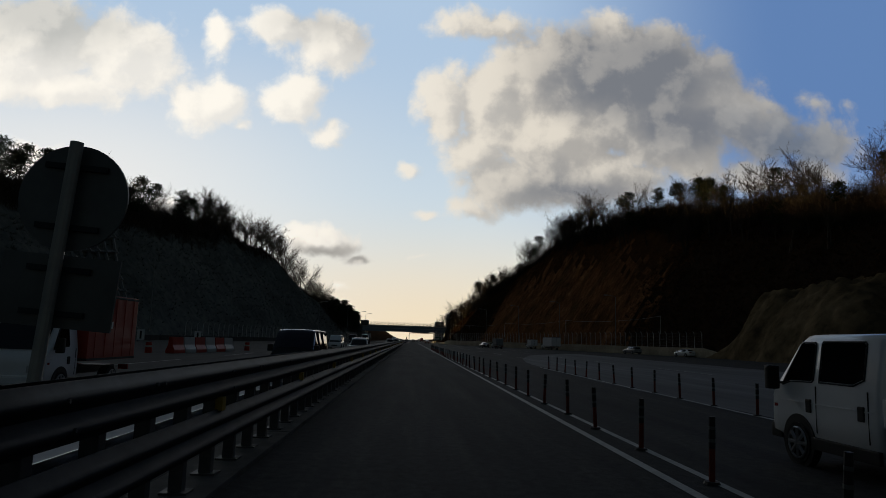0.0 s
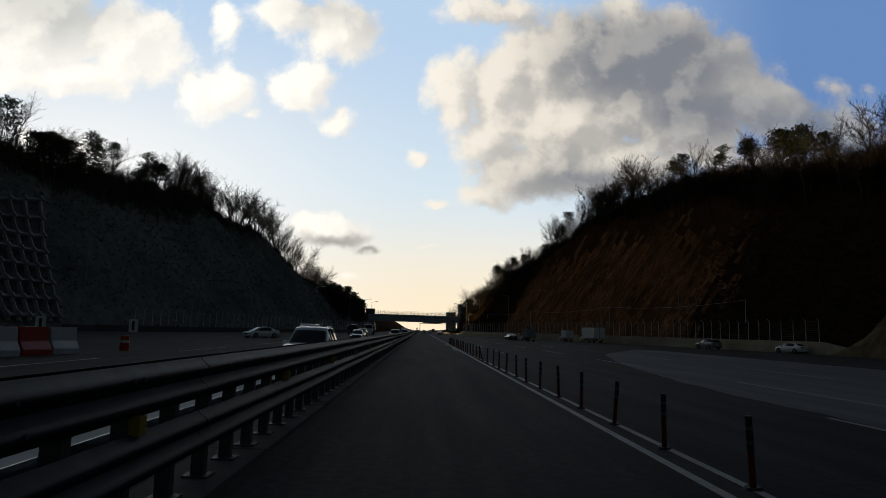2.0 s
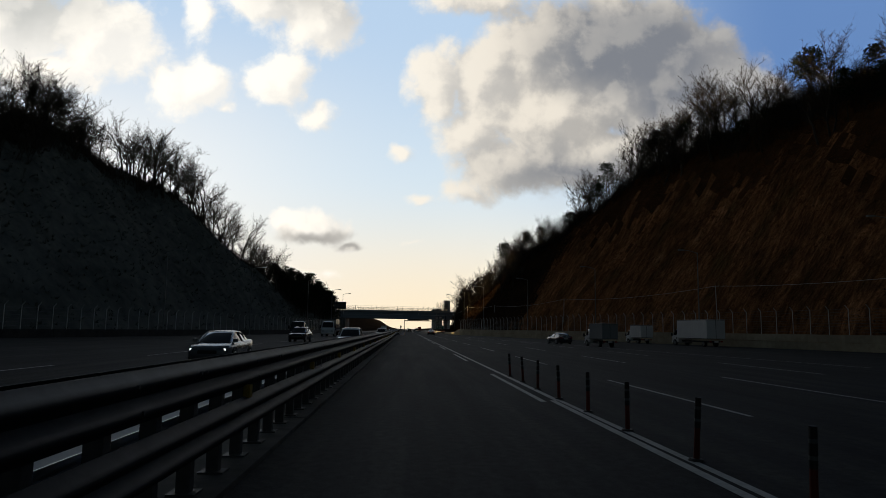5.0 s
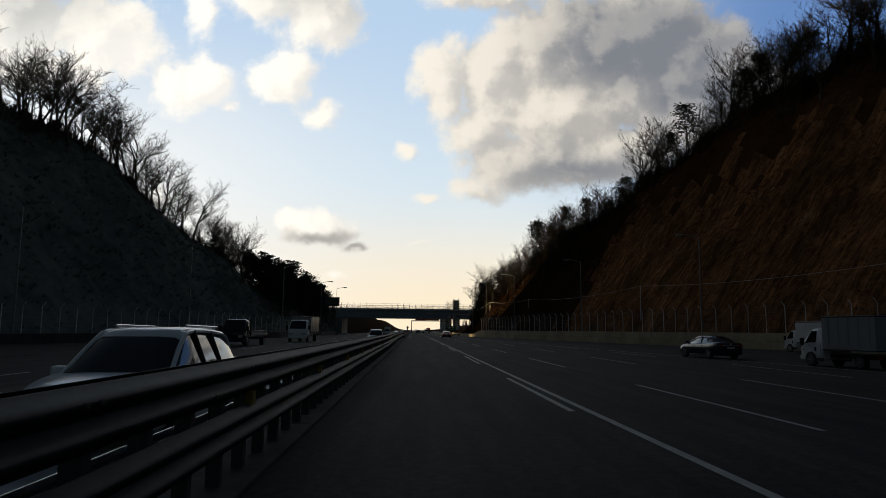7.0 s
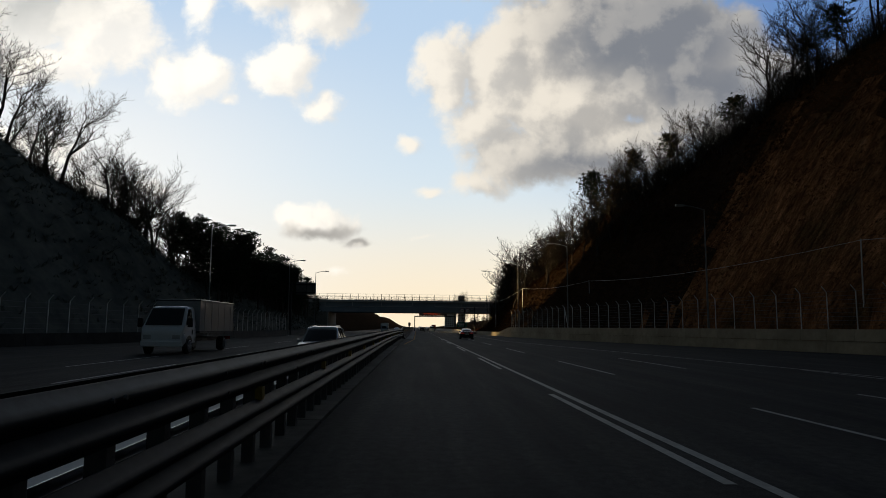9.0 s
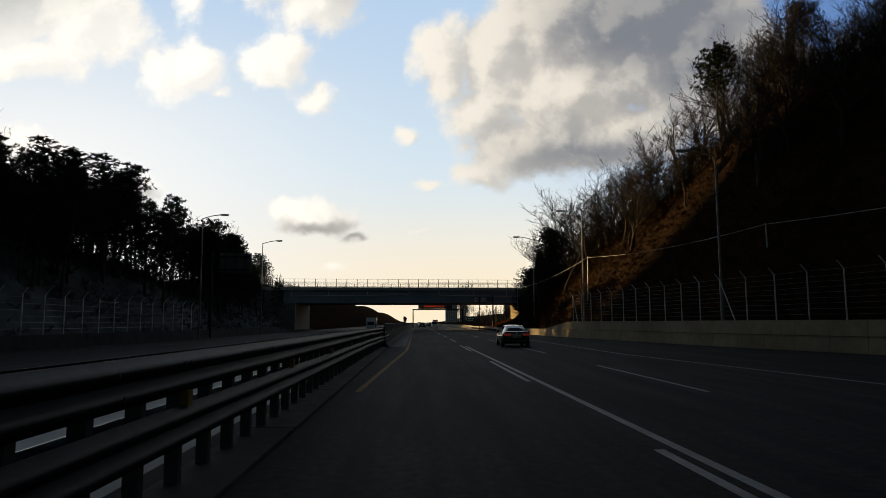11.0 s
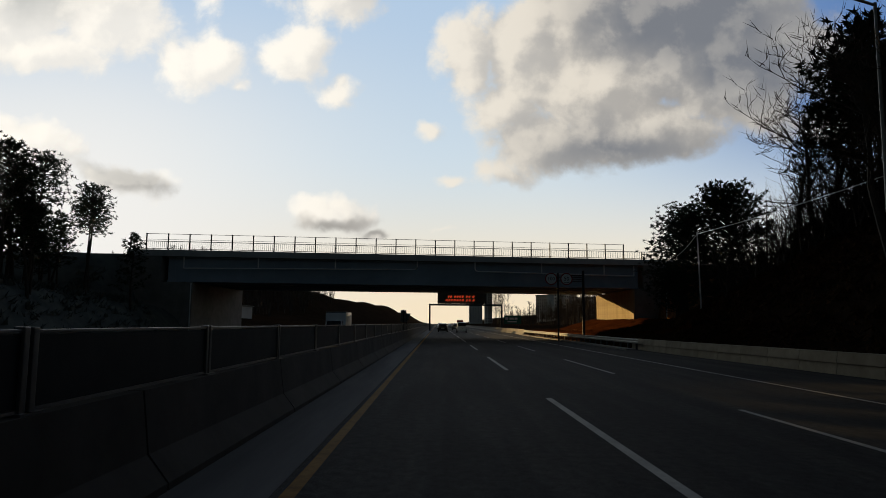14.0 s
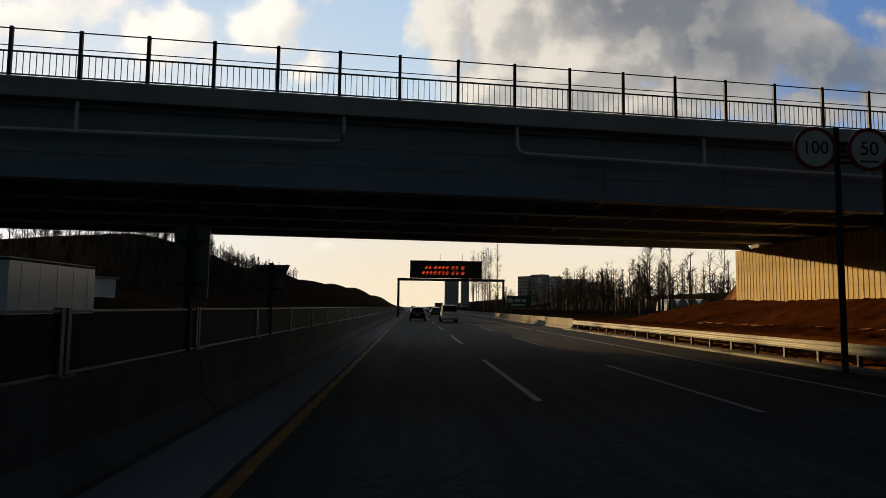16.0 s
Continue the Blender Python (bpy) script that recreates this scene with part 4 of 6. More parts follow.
def sign_back(name, label, m, w, h, z, shape="rect"):
    t = thing(name, label, "road sign", m)
    part("pole", rod(bmesh.new(), (0, -0.1, 0), (0, -0.1, z + h * 0.55), 0.07 if w < 2 else 0.14, 0.06 if w < 2 else 0.12, 10), GALV, t)
    b = bmesh.new()
    if shape == "rect":
        box(b, -w / 2, -0.02, z - h / 2, w / 2, 0.02, z + h / 2, 0.01)
    else:
        front = [b.verts.new(c) for c in ((-w / 2, -0.02, z + h / 2), (w / 2, -0.02, z + h / 2), (0.12, -0.02, z - h / 2), (-0.12, -0.02, z - h / 2))]
        rear = [b.verts.new((v.co.x, 0.02, v.co.z)) for v in front]
        b.faces.new(front)
        b.faces.new(list(reversed(rear)))
        for i in range(4):
            b.faces.new((front[i], rear[i], rear[(i + 1) % 4], front[(i + 1) % 4]))
        bmesh.ops.recalc_face_normals(b, faces=b.faces[:])
    part("plate", b, SIGN_BACK, t)
    for k in (-0.3, 0.3):
        part("bracket", box(bmesh.new(), -w * 0.36, -0.06, z + k * h - 0.03, w * 0.36, -0.02, z + k * h + 0.03), GALV, t)
    return t


# signs of the other carriageway, seen from behind
rs = thing("round_sign", "back of a round sign and a plate on one pole", "road sign", pose(-2.665, 4.85, -0.3, 0, 4.0, 0))
part("pole", rod(bmesh.new(), (0, -0.09, 0), (0, -0.09, 3.34), 0.045, 0.045, 12), PALE_GALV, rs)
part("disc", disc(bmesh.new(), 0.385, 0.0, 0.02, 0.0, 2.95), SIGN_BACK, rs, "round grey sign back")
part("plate", box(bmesh.new(), -0.41, -0.01, 2.02, 0.41, 0.01, 2.53), SIGN_BACK, rs, "rectangular grey sign back")
for z in (3.17, 2.73, 2.43, 2.12):
    part("bracket", box(bmesh.new(), -0.22, -0.045, z - 0.02, 0.22, -0.012, z + 0.02), GALV, rs)
big = thing("gantry_sign", "back of a large road sign on a single tall mast", "road sign", pose(-24.6, 316, 0))
part("mast", rod(bmesh.new(), (0, 0, -0.5), (0, 0, 10.2), 0.24, 0.18, 12), GALV, big)
part("arm", box(bmesh.new(), 0, -0.1, 9.55, 4.6, 0.1, 9.75), GALV, big)
part("arm", box(bmesh.new(), 0, -0.1, 8.0, 4.6, 0.1, 8.2), GALV, big)
part("panel", box(bmesh.new(), 0.9, 0.12, 7.75, 4.7, 0.18, 10.1, 0.03), SIGN_BACK, big, "grey back of a sign panel")
for x in (1.6, 2.8, 4.0):
    part("rib", box(bmesh.new(), x, 0.05, 7.8, x + 0.1, 0.12, 10.05), GALV, big)
# two small signs on the median barrier, seen from behind
sign_back("median_sign", "dark back of a narrow sign on the median", pose(-2.35, 367.2, 0.98), 0.52, 1.05, 1.35)
sign_back("yield_sign", "dark back of a triangular sign on the median", pose(-2.35, 373.0, 0.98), 0.85, 0.72, 1.32, "tri")

# ---- trees ----
BARK = material("bark", (0.045, 0.036, 0.028), (0.085, 0.068, 0.052), 6.0, 0.9, bump=0.5, bump_scale=25, each=0.25)
TWIG = material("twigs", (0.050, 0.038, 0.030), (0.085, 0.065, 0.050), 3.0, 0.9, each=0.25)
NEEDLE = material("pine_needles", (0.016, 0.028, 0.014), (0.040, 0.055, 0.024), 1.2, 0.85, each=0.25)
BRUSH = material("dry_brush", (0.11, 0.055, 0.025), (0.27, 0.125, 0.052), 0.35, 0.95, spec=0.0)


HILL_BRUSH = material("hill_brush", (0.08, 0.092, 0.084), (0.18, 0.19, 0.165), 0.35, 0.95, spec=0.0)
# scrub tone, darkened also to paint shade on the right bank
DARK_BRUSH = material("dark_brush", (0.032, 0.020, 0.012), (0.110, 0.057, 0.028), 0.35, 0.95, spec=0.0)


class Soup:
    """Collects tubes and blades quickly."""

    def __init__(self):
        self.v, self.f = [], []

    def tube(self, a, b, r0, r1, sides=3):
        d = b - a
        u = d.orthogonal().normalized()
        w = d.cross(u).normalized()
        k = len(self.v)
        for p, r in ((a, r0), (b, r1)):
            for i in range(sides):
                t = 2 * math.pi * i / sides
                self.v.append(p + u * (r * math.cos(t)) + w * (r * math.sin(t)))
        for i in range(sides):
            j = (i + 1) % sides
            self.f.append((k + i, k + j, k + sides + j, k + sides + i))

    def blade(self, a, b, w):
        k = len(self.v)
        self.v += [a - w, a + w, b]
        self.f.append((k, k + 1, k + 2))

    def mesh(self, name, mat):
        me = bpy.data.meshes.new(name)
        me.from_pydata([tuple(p) for p in self.v], [], self.f)
        me.materials.append(mat)
        return me


def bare_tree(seed, height=9.0, lean=0.15, spreadness=0.55):
    r = random.Random(seed)
    wood, twigs = Soup(), Soup()

    def grow(p, d, length, radius, level):
        steps = (4, 4, 3, 2)[level]
        q, dd = p, d.copy()
        for i in range(steps):
            dd = (dd + Vector((r.uniform(-1, 1), r.uniform(-1, 1), r.uniform(-0.35, 0.65))) * (0.22 + 0.07 * level)).normalized()
            n = q + dd * (length / steps)
            r0, r1 = radius * (1 - i / steps * 0.6), radius * (1 - (i + 1) / steps * 0.6)
            if level == 3:
                twigs.blade(q, n, dd.orthogonal().normalized() * 0.024)
            else:
                (wood if level < 2 else twigs).tube(q, n, r0, r1, 6 if level == 0 else 4 if level == 1 else 3)
            if level > 0 or i > 0:
                for _ in range((2, 2, 1, 0)[level]):
                    side = Vector((r.uniform(-1, 1), r.uniform(-1, 1), r.uniform(-0.15, 0.5))).normalized()
                    nd = (dd * r.uniform(0.5, 1.0) + side * spreadness * r.uniform(0.7, 1.5)).normalized()
                    grow(n, nd, length * r.uniform(0.42, 0.62), max(0.02, r1 * r.uniform(0.55, 0.74)), level + 1)
            if level >= 2:
                for _ in range(1 if level == 2 else 2):
                    side = Vector((r.uniform(-1, 1), r.uniform(-1, 1), r.uniform(-0.1, 0.9))).normalized()
                    f = q.lerp(n, r.uniform(0.1, 1))
                    e = f + (dd * 0.6 + side).normalized() * r.uniform(0.35, 0.95)
                    twigs.blade(f, e, dd.cross(side).normalized() * 0.018)
            q = n

    for s in range(r.choice((1, 1, 2))):
        d = Vector((r.uniform(-lean, lean), r.uniform(-lean, lean), 1)).normalized()
        grow(Vector((0.3 * s, 0.2 * s, -0.3)), d, height * r.uniform(0.62, 0.75), 0.18 * height / 9, 0)
    return wood.mesh("trunk", BARK), twigs.mesh("crown", TWIG)


def pine_tree(seed, height=10.0, low=0.35, wide=2.6, limbs=46, broad=0.068, clumps=7, blades=9, reach_out=(0.22, 0.5), dome=False):
    r = random.Random(seed)
    wood, crown = Soup(), Soup()
    p, d = Vector((0, 0, -0.3)), Vector((0, 0, 1))
    spine = []
    for i in range(9):
        d = (d + Vector((r.uniform(-1, 1), r.uniform(-1, 1), 0)) * 0.10).normalized()
        q = p + d * (height / 9)
        wood.tube(p, q, 0.17 * (1 - i / 10), 0.17 * (1 - (i + 1) / 10), 7)
        spine.append((p.copy(), q.copy()))
        p = q
    for i in range(limbs):
        u = low + (1 - low) * (i / (limbs - 1)) ** 0.8
        a, b = spine[min(8, int(u * 9))]
        base = a.lerp(b, (u * 9) % 1)
        ang = i * 2.4 + r.uniform(-0.4, 0.4)
        reach = wide * (1.05 - ((u - low) / (1 - low)) ** 1.4 * 0.85) * r.uniform(0.55, 1.1)
        rise = r.uniform(0.0, 0.45)
        if dome:
            h = (u - low) / (1 - low)
            reach = wide * math.sqrt(max(0.10, 1 - ((h - 0.38) / 0.64) ** 2)) * r.uniform(0.72, 1.08)
            rise = r.uniform(-0.1, 0.3) + 0.75 * h * h
        out = Vector((math.cos(ang), math.sin(ang), rise)).normalized()
        tip = base + out * reach
        wood.tube(base, tip, 0.045, 0.012, 4)
        for k in range(clumps):
            c = base.lerp(tip, 0.35 + 0.65 * k / (clumps - 1)) + Vector((r.gauss(0, 0.16), r.gauss(0, 0.16), r.gauss(0.05, 0.12))) * (1.5 if dome else 1.0)
            for _ in range(blades):
                n = Vector((r.gauss(0, 1), r.gauss(0, 1), r.gauss(0.35, 0.8))).normalized()
                e = c + n * r.uniform(*reach_out)
                w = n.orthogonal().normalized() * broad
                crown.blade(c, e, w)
    return wood.mesh("trunk", BARK), crown.mesh("crown", NEEDLE)


BARE = [bare_tree(20 + i, 9.0, 0.18, (0.62, 0.78, 0.92)[i % 3]) for i in range(7)]
PINE = [pine_tree(40 + i, 10.0, (0.25, 0.4, 0.5, 0.3)[i], (2.6, 2.2, 2.8, 3.2)[i], 44, 0.075, 7, 6) for i in range(4)]
FINE_PINE = [pine_tree(50 + i, 10.0, (0.25, 0.36, 0.2, 0.42)[i], (3.0, 2.6, 3.2, 3.4)[i], 44, 0.042, 9, 13, (0.12, 0.36)) for i in range(4)]
ROUND_PINE = [pine_tree(60 + i, 8.0, 0.22, 3.2, 120, 0.03, 10, 24, (0.10, 0.26), True) for i in range(2)]
UMBRELLA_PINE = [pine_tree(70 + i, 10.0, (0.55, 0.62, 0.5)[i], (2.7, 2.3, 3.0)[i], 52, 0.07, 7, 10, (0.2, 0.45), True) for i in range(3)]
TALL_PINE = [pine_tree(80 + i, 10.0, (0.60, 0.64)[i], (2.4, 2.1)[i], 60, 0.04, 8, 14, (0.12, 0.32), True) for i in range(2)]
rt = random.Random(7)


def plant(kind, meshes, x, y, scale, label, group, z=None, stretch=1.0):
    t = thing(kind, label, "tree", pose(x, y, (ground(x, y) if z is None else z) - 0.15, rt.uniform(-4, 4), rt.uniform(-4, 4), rt.uniform(0, 360)), group)
    t.scale = (scale, scale, scale * stretch)
    trunk, crown = rt.choice(meshes)
    part("trunk", trunk, None, t)
    part("crown", crown, None, t)
    return t


def bare(x, y, s, group="leafless trees on the hills", **k):
    return plant("bare_tree", BARE, x, y, s, "leafless deciduous tree with fine grey-brown twigs", group, **k)


def pine(x, y, s, meshes=None, **k):
    return plant("pine_tree", meshes or PINE, x, y, s, "dark green pine tree with ragged clumps of needles", "pine trees on the hills", **k)


# along the crest of the right hill, and of the left hill
for i in range(195):
    y = rt.uniform(62, 342)
    s0 = lerp(y, CREST_R) / 1.62
    x = lerp(y, WALL_R) + 0.6 + s0 + (rt.uniform(-5.5, 0) if i % 3 == 0 and y < 230 else rt.uniform(-1.5, 1) + abs(rt.gauss(0, 5)))
    if rt.random() < (0.14 if y > 200 else 0.36):
        pine(x + 1, y, rt.uniform(0.7, 1.02), UMBRELLA_PINE)
    else:
        bare(x, y, rt.uniform(0.85, 1.3) if y < 275 else rt.uniform(0.7, 1.0))
for i in range(165):
    y = rt.uniform(70, 292)
    s0 = lerp(y, CREST_L) / 1.42
    x = lerp(y, TOE_L) - s0 + (rt.uniform(0, 4) if i % 4 == 0 and y < 190 else rt.uniform(-1, 1.5) - abs(rt.gauss(0, 5)))
    if rt.random() < (0.62 if y < 205 else 0.0):
        pine(x, y, rt.uniform(0.68, 1.02), UMBRELLA_PINE)
    else:
        bare(x, y, rt.uniform(0.72, 1.15))
for i in range(12):
    y = rt.uniform(232, 284)
    bare(lerp(y, TOE_L) - lerp(y, CREST_L) / 1.42 + rt.uniform(-2.5, 3.0), y, rt.uniform(1.0, 1.35))
# pine wood at the foot of the left hill, down to the bridge
for i in range(18):
    y = rt.uniform(312, 346)
    pine(lerp(y, TOE_L) - 2.0 - rt.uniform(0, 12), y, rt.uniform(1.0, 1.25), FINE_PINE)
for i in range(62):
    y = rt.uniform(284, 340)
    x = lerp(y, TOE_L) - 2.0 - abs(rt.gauss(0, 7))
    pine(x, y, rt.uniform(0.75, 1.15) * lerp(y, [(268, 0.75), (300, 1.1), (335, 1.0), (366, 0.75)]), FINE_PINE)
for x, y, s in ((-28.5, 344, 1.12), (-31, 349, 1.15), (-28.4, 354, 1.0), (-32, 358, 1.1), (-29, 363, 0.95), (-31.5, 368, 0.9), (-35, 352, 1.2), (-35, 362, 1.1), (-33.5, 340, 1.25)):
    pine(x, y, s, TALL_PINE)
for i in range(26):
    y = rt.uniform(338, 371)
    pine(lerp(y, TOE_L) - 2.0 - rt.uniform(0, 8), y, rt.uniform(0.55, 0.78), FINE_PINE)
for x, y, s in ((-31, 331, 1.35), (-33, 345, 1.1), (-29.5, 352, 0.9), (-41, 318, 1.3)):
    bare(x, y, s)
# bank beside the bridge on the right
for x, y, s in ((21.2, 362.5, 1.2), (25.0, 361.0, 1.3), (23.0, 366.0, 1.15), (19.6, 359.0, 0.55), (28.0, 364.0, 1.3)):
    pine(x, y, s, ROUND_PINE)
for x, y, s in ((18.0, 331, 1.35), (20.5, 327, 1.6), (19.2, 322, 1.45), (23.5, 329, 1.6), (22.0, 334, 1.3), (24.5, 322, 1.5), (21.2, 316, 1.4), (27, 330, 1.5), (26, 325, 1.4),
                (23, 338, 0.85), (28, 341, 0.9), (24.5, 345, 0.7), (30, 350, 0.8), (33, 345, 0.9), (31, 334, 1.2), (25, 312, 1.2), (23.5, 308, 1.1), (28.5, 312, 1.2), (34, 324, 1.3),
                (37, 338, 1.0), (27.5, 354, 0.7), (20.5, 342, 0.6), (18.2, 347, 0.55)):
    bare(x, y, s * 0.74)
for i in range(18):
    y = rt.uniform(276, 314)
    bare(lerp(y, WALL_R) + rt.uniform(0.45, 1.05) * lerp(y, CREST_R) / 1.62 + 1.5, y, rt.uniform(0.6, 0.95))
for x, y, s in ((35, 316, 0.9), (38, 330, 1.0)):
    pine(x, y, s)
# thickets that fill the crests between the trunks
def thicket(name, count, side, y0, y1, seed, label):
    r = random.Random(seed)
    s = Soup()
    for _ in range(count):
        y = r.uniform(y0, y1)
        if side > 0:
            x = lerp(y, WALL_R) + 0.8 + lerp(y, CREST_R) / 1.62 * r.uniform(0.86, 1.0) + abs(r.gauss(0, 4))
        else:
            x = lerp(y, TOE_L) - lerp(y, CREST_L) / 1.42 * r.uniform(0.86, 1.0) - abs(r.gauss(0, 4))
        c = Vector((x, y, ground(x, y) - 0.1))
        h = r.uniform(1.8, 6.0) if side > 0 or y < 220 else r.uniform(1.0, 2.6)
        for _ in range(11):
            d = Vector((r.gauss(0, 0.38), r.gauss(0, 0.38), 1)).normalized()
            a = c + Vector((r.gauss(0, 0.4), r.gauss(0, 0.4), 0))
            e = a + d * h * r.uniform(0.5, 1.0)
            s.blade(a, e, Vector((r.gauss(0, 1), r.gauss(0, 1), 0)).normalized() * 0.045)
            for _ in range(4):
                f = a.lerp(e, r.uniform(0.3, 0.9))
                s.blade(f, f + Vector((r.gauss(0, 0.5), r.gauss(0, 0.5), r.uniform(0.1, 0.7))) * h * 0.3, d.orthogonal() * 0.036)
    return tagged(new(name, s.mesh(name, TWIG)), label, "thicket", "", "stuff")


thicket("thicket", 2600, 1, 60, 345, 21, "dense bare thicket along the crest of the hill")
thicket("thicket", 1300, -1, 66, 330, 22, "dense bare thicket along the crest of the wooded hill")

thicket("thicket", 1500, 1, 60, 205, 23, "tangled bare scrub on the hilltop")
thicket("thicket", 1100, -1, 66, 225, 24, "tangled bare scrub on the wooded hilltop")


# woods past the bridge
def far_woods():
    r = random.Random(31)
    s = Soup()

    def tree(x, y, h, slim=1.0):
        c = Vector((x, y, ground(x, y) - 0.3))
        s.tube(c, c + Vector((r.gauss(0, 0.3), r.gauss(0, 0.3), h)), 0.16, 0.03, 4)
        for k in range(26):
            u = r.uniform(0.22, 0.97)
            a = c + Vector((0, 0, h * u))
            d = Vector((r.gauss(0, 1), r.gauss(0, 1), r.uniform(0.7, 1.8))).normalized()
            e = a + d * h * 0.30 * slim * (1.15 - u)
            s.tube(a, e, 0.05, 0.02, 3)
            for _ in range(4):
                f = a.lerp(e, r.uniform(0.3, 1))
                g = f + Vector((r.gauss(0, 1), r.gauss(0, 1), r.uniform(0, 1.6))).normalized() * h * 0.10
                s.blade(f, g, d.orthogonal().normalized() * 0.035)

    for i in range(150):
        y = r.uniform(440, 800)
        tree(-rt.uniform(36, 52) - (y - 455) * 0.16 - abs(r.gauss(0, 40)), y, r.uniform(7, 11))
    for i in range(130):
        y = r.uniform(430, 760)
        tree(24 + abs(r.gauss(0, 26)) + (y - 425) * 0.06, y, r.uniform(6, 10))
    for i in range(190):
        y = r.uniform(455, 640)
        tree(34 + abs(r.gauss(0, 30)) + (y - 455) * 0.10, y, r.uniform(7, 12), 1.2)
    for i in range(200):
        y = r.uniform(500, 820)
        tree(-62 - (y - 455) * 0.17 - abs(r.gauss(0, 22)), y, r.uniform(6, 10), 1.3)
    for i in range(150):
        y = r.uniform(470, 760)
        tree(-40 - (y - 455) * 0.12 - abs(r.gauss(0, 12)), y, r.uniform(4, 7), 1.5)
    for i in range(170):
        y = r.uniform(560, 900)
        tree(-50 - (y - 560) * 0.10 - r.uniform(0, 70), y, r.uniform(5, 9), 1.5)
    for i in range(16):
        tree(22 + r.uniform(0, 9), 570 + r.uniform(0, 40), r.uniform(19, 24), 0.45)
    return tagged(new("far_woods", s.mesh("far_woods", TWIG)), "bare woods and a row of poplars past the bridge", "woods", "", "stuff")


far_woods()


# ---- dry undergrowth on the slopes ----
def undergrowth(name, count, side, y0, y1, label, seed, smin, smax, mat=BRUSH):
    r = random.Random(seed)
    s = Soup()
    for _ in range(count):
        y = r.uniform(y0, y1)
        if side > 0:
            x = lerp(y, WALL_R) + 0.8 + r.uniform(0, 1) ** 0.8 * (lerp(y, CREST_R) / 1.6 + 1)
        else:
            x = lerp(y, TOE_L) - 0.3 - r.uniform(0, 1) ** 0.8 * (lerp(y, CREST_L) / 1.4 + 6)
        c = Vector((x, y, ground(x, y) - 0.05))
        if side > 0 and x < lerp(y, WALL_R) + 3.4:
            c.z = max(c.z, ground(lerp(y, WALL_R) + 3.4, y) * (x - lerp(y, WALL_R) - 0.6) / 2.8)
        h = r.uniform(smin, smax)
        for _ in range(5):
            tip = c + Vector((r.gauss(0, 0.5) - 0.35 * side, r.gauss(0, 0.5), r.uniform(0.5, 1.1))) * h
            ang = r.uniform(0, math.pi)
            s.blade(c + Vector((r.gauss(0, 0.2), r.gauss(0, 0.2), 0)), tip, Vector((math.cos(ang), math.sin(ang), 0)) * h * r.uniform(0.08, 0.28))
    me = s.mesh(name, mat)
    return tagged(new(name, me), label, "undergrowth", "", "stuff")


undergrowth("dry_undergrowth", 30000, 1, 254, 372, "scrub and leaf litter on the wooded bank, darkened with painted shade", 5, 0.10, 0.32, DARK_BRUSH)
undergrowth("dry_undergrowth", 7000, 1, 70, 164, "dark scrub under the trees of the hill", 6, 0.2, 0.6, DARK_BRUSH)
undergrowth("dry_undergrowth", 28000, 1, 146, 262, "dry reddish brown grass and brush on the cut slope", 3, 0.10, 0.34)
undergrowth("dry_undergrowth", 9000, -1, 70, 372, "dark dry grass and brush on the hillside", 4, 0.25, 0.7, HILL_BRUSH)
# ---- vehicles ----
GLASS = material("car_glass", (0.010, 0.012, 0.014), (0.014, 0.016, 0.018), 2.0, 0.06, spec=0.6)
TYRE = material("tyre", (0.012, 0.012, 0.012), (0.02, 0.02, 0.02), 12.0, 0.85, bump=0.2)
RIM = material("alloy_rim", (0.35, 0.35, 0.36), (0.45, 0.45, 0.46), 5.0, 0.3, metal=0.8)
TRIM = material("black_trim", (0.012, 0.012, 0.013), (0.02, 0.02, 0.02), 8.0, 0.5)
CHROME = material("chrome", (0.80, 0.80, 0.81), (0.88, 0.88, 0.89), 5.0, 0.22, metal=0.45)
TAIL = material("tail_lamp", (0.22, 0.012, 0.012), (0.30, 0.02, 0.02), 8.0, 0.15, coat=0.6)
HEADLAMP = material("head_lamp_glass", (0.5, 0.5, 0.5), (0.6, 0.6, 0.6), 6.0, 0.08, coat=0.6)
LIT = bpy.data.materials.new("lit_head_lamp")
LIT.use_nodes = True
LIT.node_tree.nodes["Principled BSDF"].inputs["Emission Color"].default_value = (0.9, 0.95, 1.0, 1)
LIT.node_tree.nodes["Principled BSDF"].inputs["Emission Strength"].default_value = 1.5

LIT_TAIL = bpy.data.materials.new("lit_tail_lamp")
LIT_TAIL.use_nodes = True
LIT_TAIL.node_tree.nodes["Principled BSDF"].inputs["Base Color"].default_value = (0.30, 0.02, 0.015, 1)
LIT_TAIL.node_tree.nodes["Principled BSDF"].inputs["Emission Color"].default_value = (1.0, 0.07, 0.05, 1)
LIT_TAIL.node_tree.nodes["Principled BSDF"].inputs["Emission Strength"].default_value = 0.06


def paint(name, c, rough=0.22):
    return material(name, c, tuple(v * 1.12 for v in c), 0.9, rough, coat=0.2, spec=0.45, stain=0.12)


BLACK_PAINT = paint("black_car_paint", (0.006, 0.007, 0.009), 0.16)
WHITE_PAINT = paint("white_car_paint", (0.84, 0.85, 0.86))
SILVER_PAINT = paint("silver_car_paint", (0.30, 0.31, 0.32))
NAVY_PAINT = paint("dark_blue_car_paint", (0.012, 0.016, 0.030))
GREY_PAINT = paint("grey_car_paint", (0.10, 0.105, 0.115))
RED_PAINT = paint("red_box_paint", (0.36, 0.028, 0.012), 0.5)


